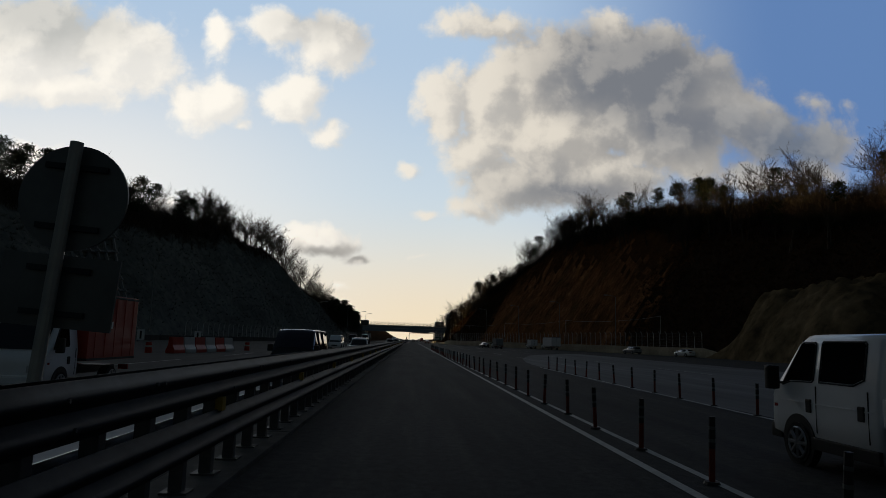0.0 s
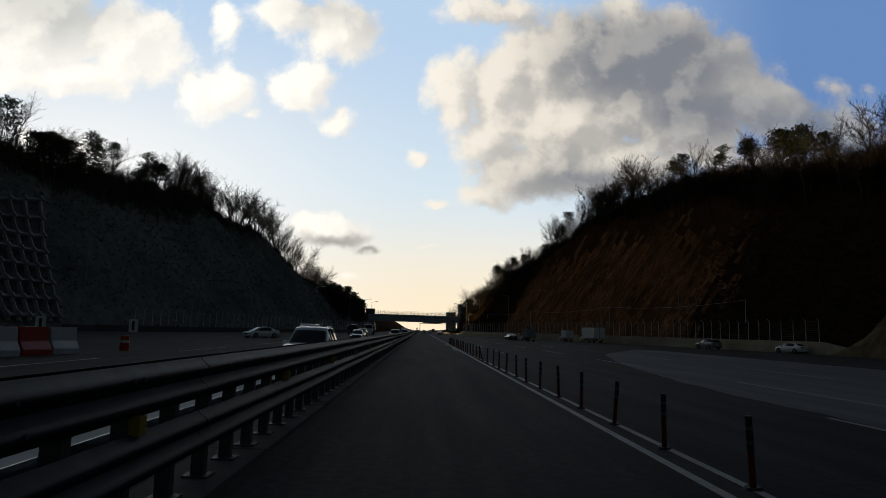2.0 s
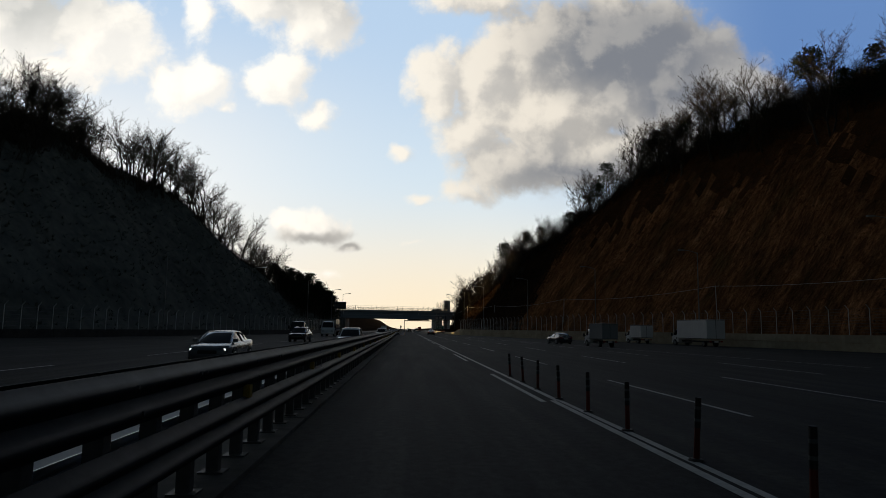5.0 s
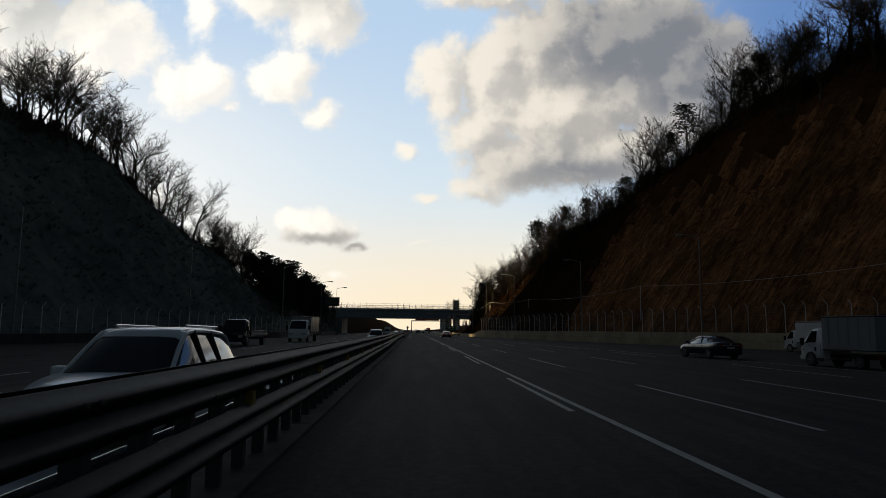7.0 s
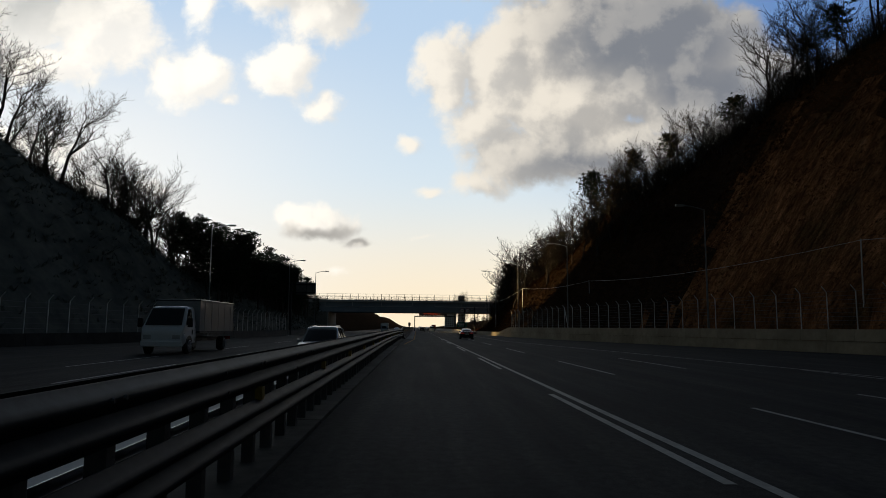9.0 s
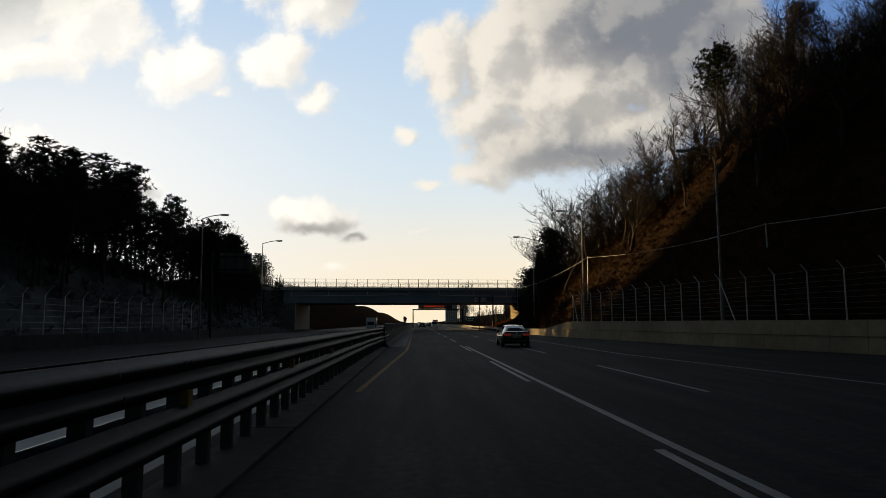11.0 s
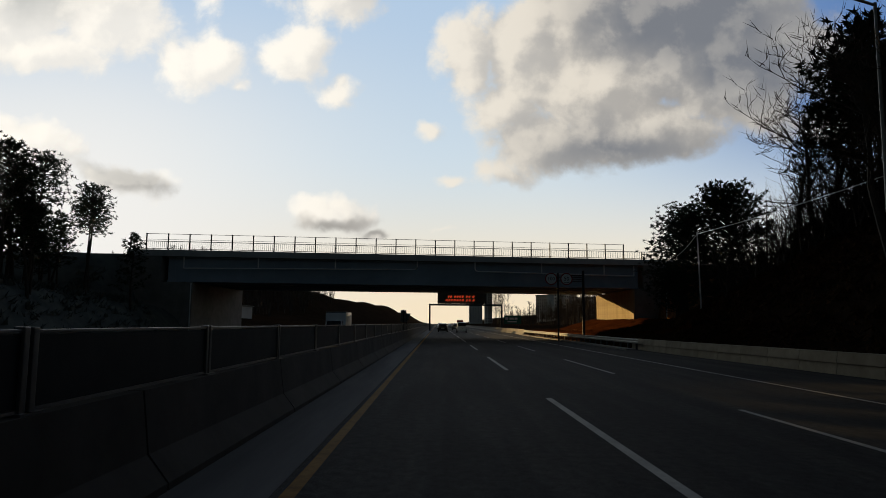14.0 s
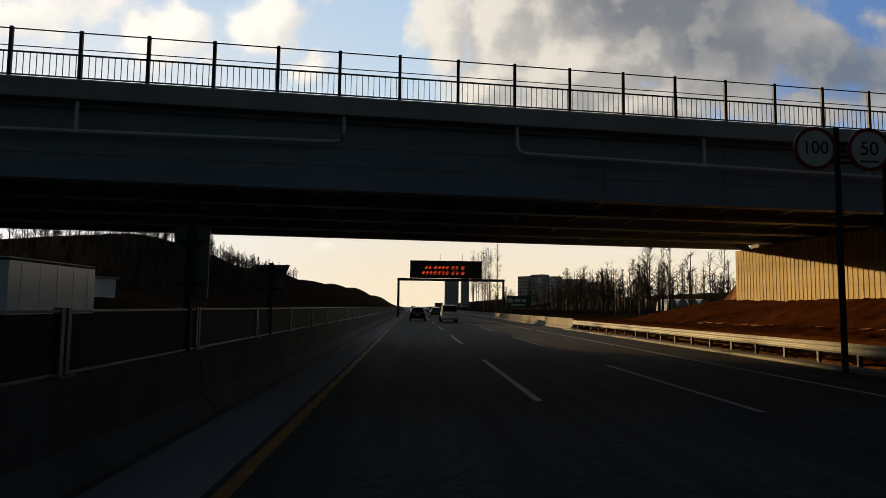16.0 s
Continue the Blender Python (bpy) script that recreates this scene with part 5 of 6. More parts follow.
def loft(b, rings, closed=True):
    vs = [[b.verts.new(p) for p in r] for r in rings]
    k = len(rings[0])
    for r0, r1 in zip(vs, vs[1:]):
        for i in range(k if closed else k - 1):
            b.faces.new((r0[i], r0[(i + 1) % k], r1[(i + 1) % k], r1[i]))
    if closed:
        b.faces.new(vs[0])
        b.faces.new(list(reversed(vs[-1])))
    bmesh.ops.recalc_face_normals(b, faces=b.faces[:])
    return b


def body_ring(y, w, z0, z1):
    zm = z0 + (z1 - z0) * 0.55
    half = [(0.90, z0), (1.0, z0 + 0.10), (1.01, zm), (0.985, z1 - 0.07), (0.90, z1 - 0.005), (0.45, z1 + 0.015)]
    return [(-w * a, y, z) for a, z in half] + [(w * a, y, z) for a, z in reversed(half)]


def cabin_ring(y, w0, w1, z0, z1):
    r = min(0.06, max(0.004, (z1 - z0) * 0.3))
    half = [(w0, z0), (w1, z1 - r), (w1 - 0.10, z1), (w1 * 0.4, z1 + 0.012)]
    return [(-a, y, z) for a, z in half] + [(a, y, z) for a, z in reversed(half)]


KINDS = {
    # length, wheel radius, axles, body stations, cabin stations (y, half width below, above, z below, above)
    "sedan": (4.97, 0.34, (-1.40, 1.52),
              [(-2.48, 0.72, 0.44, 0.88), (-2.42, 0.84, 0.30, 1.02), (-2.1, 0.91, 0.24, 1.075), (-1.6, 0.94, 0.20, 1.05), (-0.6, 0.945, 0.19, 0.99), (0.8, 0.945, 0.19, 0.97), (1.5, 0.935, 0.20, 0.93),
               (2.1, 0.90, 0.22, 0.84), (2.38, 0.80, 0.26, 0.74), (2.48, 0.62, 0.34, 0.64)],
              [(-2.0, 0.74, 0.64, 1.04, 1.06), (-1.55, 0.80, 0.60, 1.01, 1.27), (-1.0, 0.83, 0.59, 0.98, 1.425), (-0.35, 0.84, 0.59, 0.97, 1.48), (0.3, 0.84, 0.60, 0.96, 1.455), (0.85, 0.83, 0.63, 0.95, 1.28), (1.5, 0.80, 0.72, 0.93, 0.955)]),
    "suv": (4.70, 0.36, (-1.38, 1.36),
            [(-2.35, 0.78, 0.50, 1.00), (-2.28, 0.88, 0.34, 1.14), (-1.8, 0.93, 0.28, 1.16), (-0.6, 0.94, 0.26, 1.10), (0.8, 0.94, 0.26, 1.06), (1.4, 0.93, 0.28, 1.04), (2.0, 0.90, 0.30, 0.95),
             (2.28, 0.80, 0.34, 0.82), (2.35, 0.64, 0.42, 0.70)],
            [(-2.24, 0.78, 0.66, 1.12, 1.18), (-1.95, 0.82, 0.64, 1.10, 1.56), (-1.2, 0.84, 0.64, 1.08, 1.67), (0.1, 0.85, 0.64, 1.06, 1.69), (0.55, 0.84, 0.66, 1.05, 1.55), (1.28, 0.82, 0.76, 1.03, 1.06)]),
    "van": (4.90, 0.34, (-1.30, 1.62),
            [(-2.45, 0.80, 0.45, 1.15), (-2.40, 0.86, 0.32, 1.2), (-1.0, 0.88, 0.28, 1.18), (1.2, 0.88, 0.28, 1.12), (2.0, 0.87, 0.28, 1.06), (2.34, 0.82, 0.30, 0.98), (2.45, 0.72, 0.38, 0.86)],
            [(-2.38, 0.80, 0.72, 1.18, 1.80), (-2.1, 0.82, 0.70, 1.16, 1.93), (0.6, 0.83, 0.70, 1.12, 1.95), (1.35, 0.83, 0.70, 1.10, 1.86), (2.18, 0.80, 0.74, 1.02, 1.08)]),
}


def resample(stations, k=4):
    """Smooth curve through the stations."""
    out = []
    n = len(stations)
    for i in range(n - 1):
        p = [stations[max(0, i - 1)], stations[i], stations[i + 1], stations[min(n - 1, i + 2)]]
        for j in range(k):
            u = j / k
            out.append(tuple(b + 0.5 * u * (c - a + u * (2 * a - 5 * b + 4 * c - d + u * (3 * (b - c) + d - a))) for a, b, c, d in zip(*p)))
    return out + [stations[-1]]


def wheel(parent, x, y, r, width=0.22, rim=True):
    side = 1 if x > 0 else -1
    b = bmesh.new()
    m = Matrix.Translation((x - side * width / 2, y, r)) @ Matrix.Rotation(radians(90), 4, "Y")
    bmesh.ops.create_cone(b, cap_ends=True, segments=28, radius1=r, radius2=r, depth=width, matrix=m)
    bmesh.ops.bevel(b, geom=[e for e in b.edges if abs(e.verts[0].co.x - e.verts[1].co.x) < 1e-4], offset=0.03, segments=2, affect="EDGES")
    t = part("tyre", b, TYRE, parent)
    b = bmesh.new()
    xo = x + side * 0.006
    bmesh.ops.create_cone(b, cap_ends=True, segments=24, radius1=r * 0.2, radius2=r * 0.2, depth=0.03, matrix=Matrix.Translation((xo, y, r)) @ Matrix.Rotation(radians(90), 4, "Y"))
    for k in range(8):
        a = k * math.pi / 4
        rod(b, (xo, y, r), (xo - side * 0.01, y + math.cos(a) * r * 0.66, r + math.sin(a) * r * 0.66), 0.026, 0.035, 6)
    for k in range(20):
        a, c = k * math.pi / 10, (k + 1) * math.pi / 10
        rod(b, (xo, y + math.cos(a) * r * 0.68, r + math.sin(a) * r * 0.68), (xo, y + math.cos(c) * r * 0.68, r + math.sin(c) * r * 0.68), 0.018, sides=5)
    part("rim", b, RIM, t, "alloy rim")


def car(kind, name, label, mat, m, lights=False):
    length, r, axles, stations, cabin = KINDS[kind]
    stations, cabin = resample(stations), resample(cabin)
    t = thing(name, label, "car" if kind != "van" else "van", m)
    body = part("body", loft(bmesh.new(), [body_ring(*s) for s in stations]), mat, t, "", True)
    part("cabin_glass", loft(bmesh.new(), [cabin_ring(*s) for s in cabin]), GLASS, t, "dark tinted windows", True)
    # roof skin and pillars
    top = [s for s in cabin if s[4] > cabin[0][3] + 0.35]
    if kind != "sedan" and kind != "suv":
        top = cabin[:-1]
    b = bmesh.new()
    over = [[(x, y, z + 0.012) for x, y, z in cabin_ring(*s)[1:-1]] for s in top]
    loft(b, over, False)
    under = bmesh.ops.solidify(b, geom=b.faces[:], thickness=0.02)
    part("roof", b, mat, t, "", True)
    for sx in (-1, 1):
        b = bmesh.new()
        tube_path(b, [(sx * (c[2] + 0.004), c[0], c[4] - 0.04) for c in cabin], 0.038, 6)
        part("side_pillar", b, mat, t)
        mids = (-0.25,) if kind == "sedan" else (-0.9, 0.0) if kind == "suv" else (-0.9, 0.45)
        for yy in mids:
            lo = [c for c in cabin if c[0] <= yy][-1]
            b = bmesh.new()
            rod(b, (sx * (lo[1] + 0.005), yy - 0.1, lo[3]), (sx * (lo[2] + 0.012), yy, lo[4] - 0.03), 0.035, sides=6)
            part("middle_pillar", b, TRIM if kind != "van" else mat, t)
        b = bmesh.new()
        yy, w = cabin[-1][0] - 0.25, cabin[-1][1]
        box(b, sx * (w + 0.10) - 0.11, yy - 0.10, 0.98 if kind != "van" else 1.1, sx * (w + 0.10) + 0.11, yy + 0.06, 1.14 if kind != "van" else 1.36, 0.04)
        part("mirror", b, mat if kind != "van" else TRIM, t)
        for yy in (-0.75, 0.35):
            part("door_handle", box(bmesh.new(), sx * 0.945 - 0.02, yy, 0.82, sx * 0.945 + 0.02, yy + 0.2, 0.86, 0.01), CHROME if kind == "sedan" else mat, body)
        if kind == "sedan":
            rear = [c for c in cabin if -1.9 < c[0] < -1.0]
            b = bmesh.new()
            loft(b, [[(sx * (c[1] + 0.012), c[0], c[3] - 0.02), (sx * ((c[1] + c[2]) / 2 + 0.016), c[0], (c[3] + c[4]) / 2), (sx * (c[2] + 0.012), c[0], c[4] - 0.01)] for c in rear], False)
            bmesh.ops.solidify(b, geom=b.faces[:], thickness=0.012)
            part("rear_pillar", b, mat, t, "", True)
            side = [c for c in cabin if -1.05 < c[0] < 1.25]
            b = bmesh.new()
            tube_path(b, [(sx * (c[2] + 0.03), c[0], c[4] - 0.055) for c in side] + [(sx * (c[1] + 0.012), c[0], c[3] + 0.02) for c in reversed(side)], 0.013, 5)
            part("window_trim", b, CHROME, t, "bright window surround")
            part("sill_strip", box(bmesh.new(), sx * 0.925 - 0.02, -0.95, 0.26, sx * 0.925 + 0.025, 1.05, 0.31, 0.01), CHROME, t, "bright sill strip")
        for yy in axles:
            b = bmesh.new()
            xx = sx * 0.90
            bmesh.ops.create_cone(b, cap_ends=True, segments=26, radius1=r + 0.055, radius2=r + 0.055, depth=0.14, matrix=Matrix.Translation((xx, yy, r + 0.01)) @ Matrix.Rotation(radians(90), 4, "Y"))
            part("wheel_arch", b, TRIM, t)
            wheel(t, sx * 0.985, yy, r)
    yr, yf = stations[0][0], stations[-1][0]
    for sx in (-1, 1):
        b = bmesh.new()
        if kind == "sedan":
            box(b, sx * 0.62 - 0.22, yr - 0.005, 0.78, sx * 0.62 + 0.22, yr + 0.20, 0.93, 0.03)
        else:
            box(b, sx * 0.74 - 0.11, yr + 0.02, 0.86, sx * 0.74 + 0.11, yr + 0.16, 1.12, 0.03)
        part("tail_lamp", b, LIT_TAIL if lights else TAIL, body, "red tail lamp")
        b = bmesh.new()
        box(b, sx * 0.62 - 0.16, yf - 0.22, 0.60 if kind == "sedan" else 0.70, sx * 0.62 + 0.16, yf - 0.06, 0.72 if kind == "sedan" else 0.84, 0.04)
        part("head_lamp", b, LIT if lights else HEADLAMP, body)
    part("chrome_bar", box(bmesh.new(), -0.55, yr - 0.012, 0.86, 0.55, yr + 0.05, 0.89, 0.01), CHROME if kind == "sedan" else TRIM, body)
    plate = part("number_plate", box(bmesh.new(), -0.26, yr - 0.015, 0.66, 0.26, yr + 0.06, 0.79, 0.01), SIGN_WHITE, body, "white plate")
    for x0, x1 in ((-0.21, -0.12), (-0.10, -0.03), (0.02, 0.21)):
        part("plate_bar", box(bmesh.new(), x0, yr - 0.019, 0.70, x1, yr - 0.014, 0.755), SIGN_BLACK, plate)
    part("front_grille", box(bmesh.new(), -0.42, yf - 0.10, 0.48, 0.42, yf + 0.005, 0.64, 0.03), TRIM, body)
    part("rear_bumper", box(bmesh.new(), -0.80, yr - 0.02, 0.34, 0.80, yr + 0.2, 0.48, 0.05), TRIM if kind != "sedan" else mat, body)
    if kind == "sedan":
        part("roof_aerial", box(bmesh.new(), -0.02, -0.95, 1.455, 0.02, -0.80, 1.52, 0.015), mat, t)
        part("badge", disc(bmesh.new(), 0.05, yr - 0.002, 0.02, 0, 0.96), CHROME, body)
    if kind == "suv":
        for sx in (-1, 1):
            part("roof_rail", rod(bmesh.new(), (sx * 0.56, -1.6, 1.72), (sx * 0.56, 0.1, 1.74), 0.02, sides=6), CHROME, t)
    return t


def truck(name, label, cab_mat, box_mat, m, box_len=4.2, box_h=1.9, box_w=1.0, double=False, cargo="box", scale=1.0):
    """A cab-over truck: front at y = 0, forward is +y."""
    t = thing(name, label, "truck", m)
    t.scale = (scale, scale, scale)
    cl = 2.55 if double else 1.65
    w = 0.84
    def cab_ring(y, z1, z0=0.36, inset=0.0):
        belt = min(1.2, z1 - 0.05)
        wt = w - max(0.0, z1 - 1.2) * 0.147 - inset
        lip = min(0.07, (z1 - belt) * 0.6)
        half = [(0.9 * w - inset, z0), (w - inset, z0 + 0.10), (w + 0.012 - inset, 0.75), (w - inset, belt), (wt + lip * 0.1, z1 - lip), (wt - lip, z1 - 0.004), (wt * 0.45, z1 + 0.018)]
        return [(-a, y, z) for a, z in half] + [(a, y, z) for a, z in reversed(half)]

    profile = [(-cl, 1.88, 0.42, 0.05), (-cl + 0.015, 1.92, 0.38, 0.015), (-cl + 0.06, 1.95, 0.36, 0.0), (-cl + 0.5, 1.97), (-1.0, 1.97), (-0.86, 1.95), (-0.74, 1.885), (-0.55, 1.64), (-0.32, 1.35), (-0.15, 1.13),
               (-0.06, 1.02, 0.36, 0.02), (-0.015, 0.93, 0.40, 0.05), (0.0, 0.86, 0.44, 0.10)]
    cab = part("cab", loft(bmesh.new(), [cab_ring(*q) for q in profile]), cab_mat, t, "", True)

    def side_pane(outline, sx):
        """A pane set just proud of the sloping cab side, from (y, z) pairs."""
        b = bmesh.new()
        face = [b.verts.new((sx * (w - max(0.0, z - 1.2) * 0.147 + 0.008), y, z)) for y, z in outline]
        b.faces.new(face)
        bmesh.ops.solidify(b, geom=b.faces[:], thickness=0.012)
        bmesh.ops.recalc_face_normals(b, faces=b.faces[:])
        return b

    front = [(-0.40, 1.20), (-0.62, 1.26), (-1.12, 1.27), (-1.15, 1.30), (-1.15, 1.80), (-1.12, 1.83), (-0.86, 1.83), (-0.80, 1.80), (-0.44, 1.28)]
    rear = [(-1.33, 1.28), (-2.05, 1.28), (-2.25, 1.36), (-2.25, 1.82), (-2.22, 1.85), (-1.36, 1.85), (-1.33, 1.82)]
    for sx in (-1, 1):
        for outline in ((front, rear) if double else (front,)):
            pane = part("side_window", side_pane(outline, sx), GLASS, cab, "dark side window")
            cy, cz = sum(q[0] for q in outline) / len(outline), sum(q[1] for q in outline) / len(outline)
            ring = [(cy + (y - cy) * 1.05, cz + (z - cz) * 1.06) for y, z in outline]
            b = bmesh.new()
            tube_path(b, [(sx * (w - max(0.0, z - 1.2) * 0.147 + 0.004), y, z) for y, z in ring + ring[:1]], 0.014, 5)
            part("window_seal", b, TRIM, cab)
    b = bmesh.new()
    glass = [b.verts.new(q) for q in ((-0.74, -0.17, 1.165), (0.74, -0.17, 1.165), (0.66, -0.715, 1.862), (-0.66, -0.715, 1.862))]
    b.faces.new(glass)
    bmesh.ops.translate(b, verts=b.verts[:], vec=(0, 0.022, 0.018))
    bmesh.ops.solidify(b, geom=b.faces[:], thickness=0.012)
    part("windscreen", b, GLASS, cab, "dark windscreen")
    part("panel_crease", box(bmesh.new(), -w - 0.018, -cl + 0.1, 0.93, w + 0.018, -0.25, 0.945), cab_mat, cab)
    for sx in (-1, 1):
        part("mirror", box(bmesh.new(), sx * (w + 0.17) - 0.10, -0.42, 1.10, sx * (w + 0.17) + 0.10, -0.30, 1.48, 0.04), TRIM, t)
        part("mirror_arm", rod(bmesh.new(), (sx * (w - 0.02), -0.40, 1.2), (sx * (w + 0.14), -0.36, 1.22), 0.02, sides=6), TRIM, t)
        for yy in ((-1.12, -2.28) if double else (-1.2,)):
            part("door_handle", box(bmesh.new(), sx * (w + 0.008) - 0.02, yy, 0.80, sx * (w + 0.008) + 0.02, yy + 0.13, 1.0, 0.018), TRIM, t)
        for yy in ((-1.24, -2.36) if double else (-1.5,)):
            part("door_seam", box(bmesh.new(), sx * (w + 0.008) - 0.006, yy, 0.52, sx * (w + 0.008) + 0.006, yy + 0.014, 1.2), TRIM, cab)
        part("side_skirt", box(bmesh.new(), sx * w - 0.03, -cl, 0.28, sx * w + 0.022, -1.1, 0.46, 0.02), TRIM, t)
        part("indicator", box(bmesh.new(), sx * (w + 0.008) - 0.01, -0.22, 0.82, sx * (w + 0.008) + 0.012, -0.14, 0.87), TAIL, cab, "small side indicator")
        part("head_lamp", box(bmesh.new(), sx * 0.58 - 0.17, -0.12, 0.62, sx * 0.58 + 0.15, 0.012, 0.80, 0.03), HEADLAMP, cab)
    part("bumper", box(bmesh.new(), -0.82, -0.25, 0.32, 0.82, 0.06, 0.55, 0.05), TRIM if double else cab_mat, t)
    end = -cl - 0.15 - box_len
    part("chassis", box(bmesh.new(), -0.42, end, 0.48, 0.42, -cl + 0.1, 0.66), TRIM, t)
    if cargo == "box":
        body = part("cargo_box", box(bmesh.new(), -box_w, end, 0.86, box_w, -cl - 0.12, 0.86 + box_h, 0.03), box_mat, t)
        for k in (0.9, 0.86 + box_h - 0.06):
            part("box_rail", box(bmesh.new(), -box_w - 0.012, end - 0.012, k - 0.03, box_w + 0.012, -cl - 0.11, k + 0.03), GALV, body)
        part("rear_door_seam", box(bmesh.new(), -0.02, end - 0.02, 0.9, 0.02, end, 0.80 + box_h), TRIM, body)
        for k in range(5):
            yy = end + (box_len - 0.1) * (k + 0.5) / 5
            for sx in (-1, 1):
                part("side_rib", box(bmesh.new(), sx * box_w - 0.012, yy, 0.95, sx * box_w + 0.012, yy + 0.04, 0.80 + box_h), box_mat, body)
    else:
        part("load_bed", box(bmesh.new(), -0.86, end, 0.70, 0.86, -cl - 0.12, 0.80), TRIM, t)
        for x0, x1, y0, y1 in ((-0.88, -0.84, end, -cl - 0.12), (0.84, 0.88, end, -cl - 0.12), (-0.88, 0.88, end - 0.02, end + 0.03)):
            part("drop_side", box(bmesh.new(), x0, y0, 0.78, x1, y1, 1.14, 0.01), cab_mat, t)
        b = bmesh.new()
        for x in (-0.8, 0.8):
            rod(b, (x, -cl - 0.2, 0.8), (x, -cl - 0.2, 1.9), 0.035, sides=8)
        rod(b, (-0.8, -cl - 0.2, 1.9), (0.8, -cl - 0.2, 1.9), 0.035, sides=8)
        rod(b, (-0.8, -cl - 0.2, 1.35), (0.8, -cl - 0.2, 1.35), 0.025, sides=8)
        part("headboard", b, cab_mat, t)
    for sx in (-1, 1):
        part("wheel_arch", disc_x(0.40, sx * 0.80, -0.78, 0.36), TRIM, t)
        wheel(t, sx * 0.875, -0.78, 0.33, 0.2)
        wheel(t, sx * 0.86, end + 1.15, 0.33, 0.3)
        part("tail_lamp", box(bmesh.new(), sx * 0.7 - 0.14, end - 0.03, 0.52, sx * 0.7 + 0.14, end + 0.05, 0.66), TAIL, t, "red tail lamp")
    part("number_plate", box(bmesh.new(), -0.25, end - 0.035, 0.50, 0.25, end, 0.64), SIGN_WHITE, t)
    return t


def disc_x(r, x, y, z):
    b = bmesh.new()
    bmesh.ops.create_cone(b, cap_ends=True, segments=26, radius1=r, radius2=r, depth=0.12, matrix=Matrix.Translation((x, y, z)) @ Matrix.Rotation(radians(90), 4, "Y"))
    return b


# our carriageway
car("sedan", "black_sedan", "glossy black saloon car with chrome trim and lit tail lamps", BLACK_PAINT, pose(6.8, 283.3, 0, 0, 0, -1), True)
truck("pickup_truck", "white double-cab light lorry with an open load bed", WHITE_PAINT, WHITE_PAINT, pose(6.85, 11.1, 0, 0, 0, 1), 2.3, 1.0, 0.9, True, "bed")
truck("box_truck", "white box lorry with a ribbed cargo box by the wall", WHITE_PAINT, WHITE_PAINT, pose(37.2, 186.5, 0, 0, 0, 9), 6.0, 2.2, 1.15, scale=1.12)
truck("box_truck", "small white box lorry standing ahead of the larger one", WHITE_PAINT, WHITE_PAINT, pose(35.0, 199.5, 0, 0, 0, 9), 3.2, 1.9, 1.0)
truck("box_truck", "white light lorry with a pale cargo box on the road", WHITE_PAINT, SILVER_PAINT, pose(21.6, 174.0, 0, 0, 0, 8), 3.4, 1.75, 0.95)
car("suv", "silver_suv", "silver estate car parked by the roadside wall", SILVER_PAINT, pose(47.6, 143.5, 0, 0, 0, 14))
car("sedan", "white_saloon", "white saloon car parked below the rocky bank", WHITE_PAINT, pose(52.0, 126.0, 0, 0, 0, 14))
car("sedan", "dark_saloon", "dark saloon car in an outer lane", NAVY_PAINT, pose(20.0, 183.5, 0, 0, 0, 8))
car("van", "white_van", "white van seen from behind in the traffic", WHITE_PAINT, pose(5.2, 434.5, 0, 0, 0, 0))
car("suv", "grey_suv", "grey sport utility car in the traffic ahead", GREY_PAINT, pose(5.2, 476.5, 0, 0, 0, 0))
car("sedan", "white_saloon", "white saloon car in the traffic ahead", WHITE_PAINT, pose(1.5, 517, 0, 0, 0, 0))
car("sedan", "silver_saloon", "silver saloon car far ahead in the traffic", SILVER_PAINT, pose(5.2, 552, 0, 0, 0, 0))
truck("box_truck", "orange-red box lorry far ahead in the traffic", WHITE_PAINT, RED_PAINT, pose(8.9, 560, 0, 0, 0, 0), 4.5, 2.1, 1.1)
car("van", "white_van", "white van far ahead in the traffic", WHITE_PAINT, pose(1.5, 590, 0, 0, 0, 0))
# the other carriageway, facing us
car("suv", "white_suv", "white sport utility car coming the other way", WHITE_PAINT, pose(-4.55, 149.2, 0, 0, 0, 180))
car("suv", "white_suv", "white sport utility car behind the median rail", WHITE_PAINT, pose(-4.6, 61.5, 0, 0, 0, 180))
car("van", "dark_van", "dark blue van coming the other way", NAVY_PAINT, pose(-4.6, 28.8, 0, 0, 0, 180))
rt_ = truck("red_box_truck", "light lorry with a white cab and red cargo box", WHITE_PAINT, RED_PAINT, pose(-9.7, 16.9, 0, 0, 0, 180), 3.1, 1.85, 1.0)
for x0, x1 in ((0.6, 1.1), (1.2, 1.4)):
    b = bmesh.new()
    box(b, -1.016, -3.8 + x0, 1.75, -1.010, -3.8 + x1, 1.95)
    part("lettering_bar", b, SIGN_WHITE, rt_)
car("van", "white_van", "white van with lit head lamps coming the other way", WHITE_PAINT, pose(-10.6, 97.2, 0, 0, 0, 180), True)
car("sedan", "white_saloon", "white saloon car turning on the far lanes", WHITE_PAINT, pose(-21.5, 124, 0, 0, 0, 140))
car("sedan", "dark_saloon", "dark saloon car coming the other way with lit lamps", GREY_PAINT, pose(-8.9, 128, 0, 0, 0, 180), True)
car("suv", "dark_suv", "black sport utility car in a far lane", BLACK_PAINT, pose(-12.6, 175.5, 0, 0, 0, 176))
truck("dump_truck", "white lorry with a pale high-sided load body", WHITE_PAINT, SILVER_PAINT, pose(-15.3, 226.0, 0, 0, 0, 180), 5.2, 1.45, 0.95, scale=1.45)
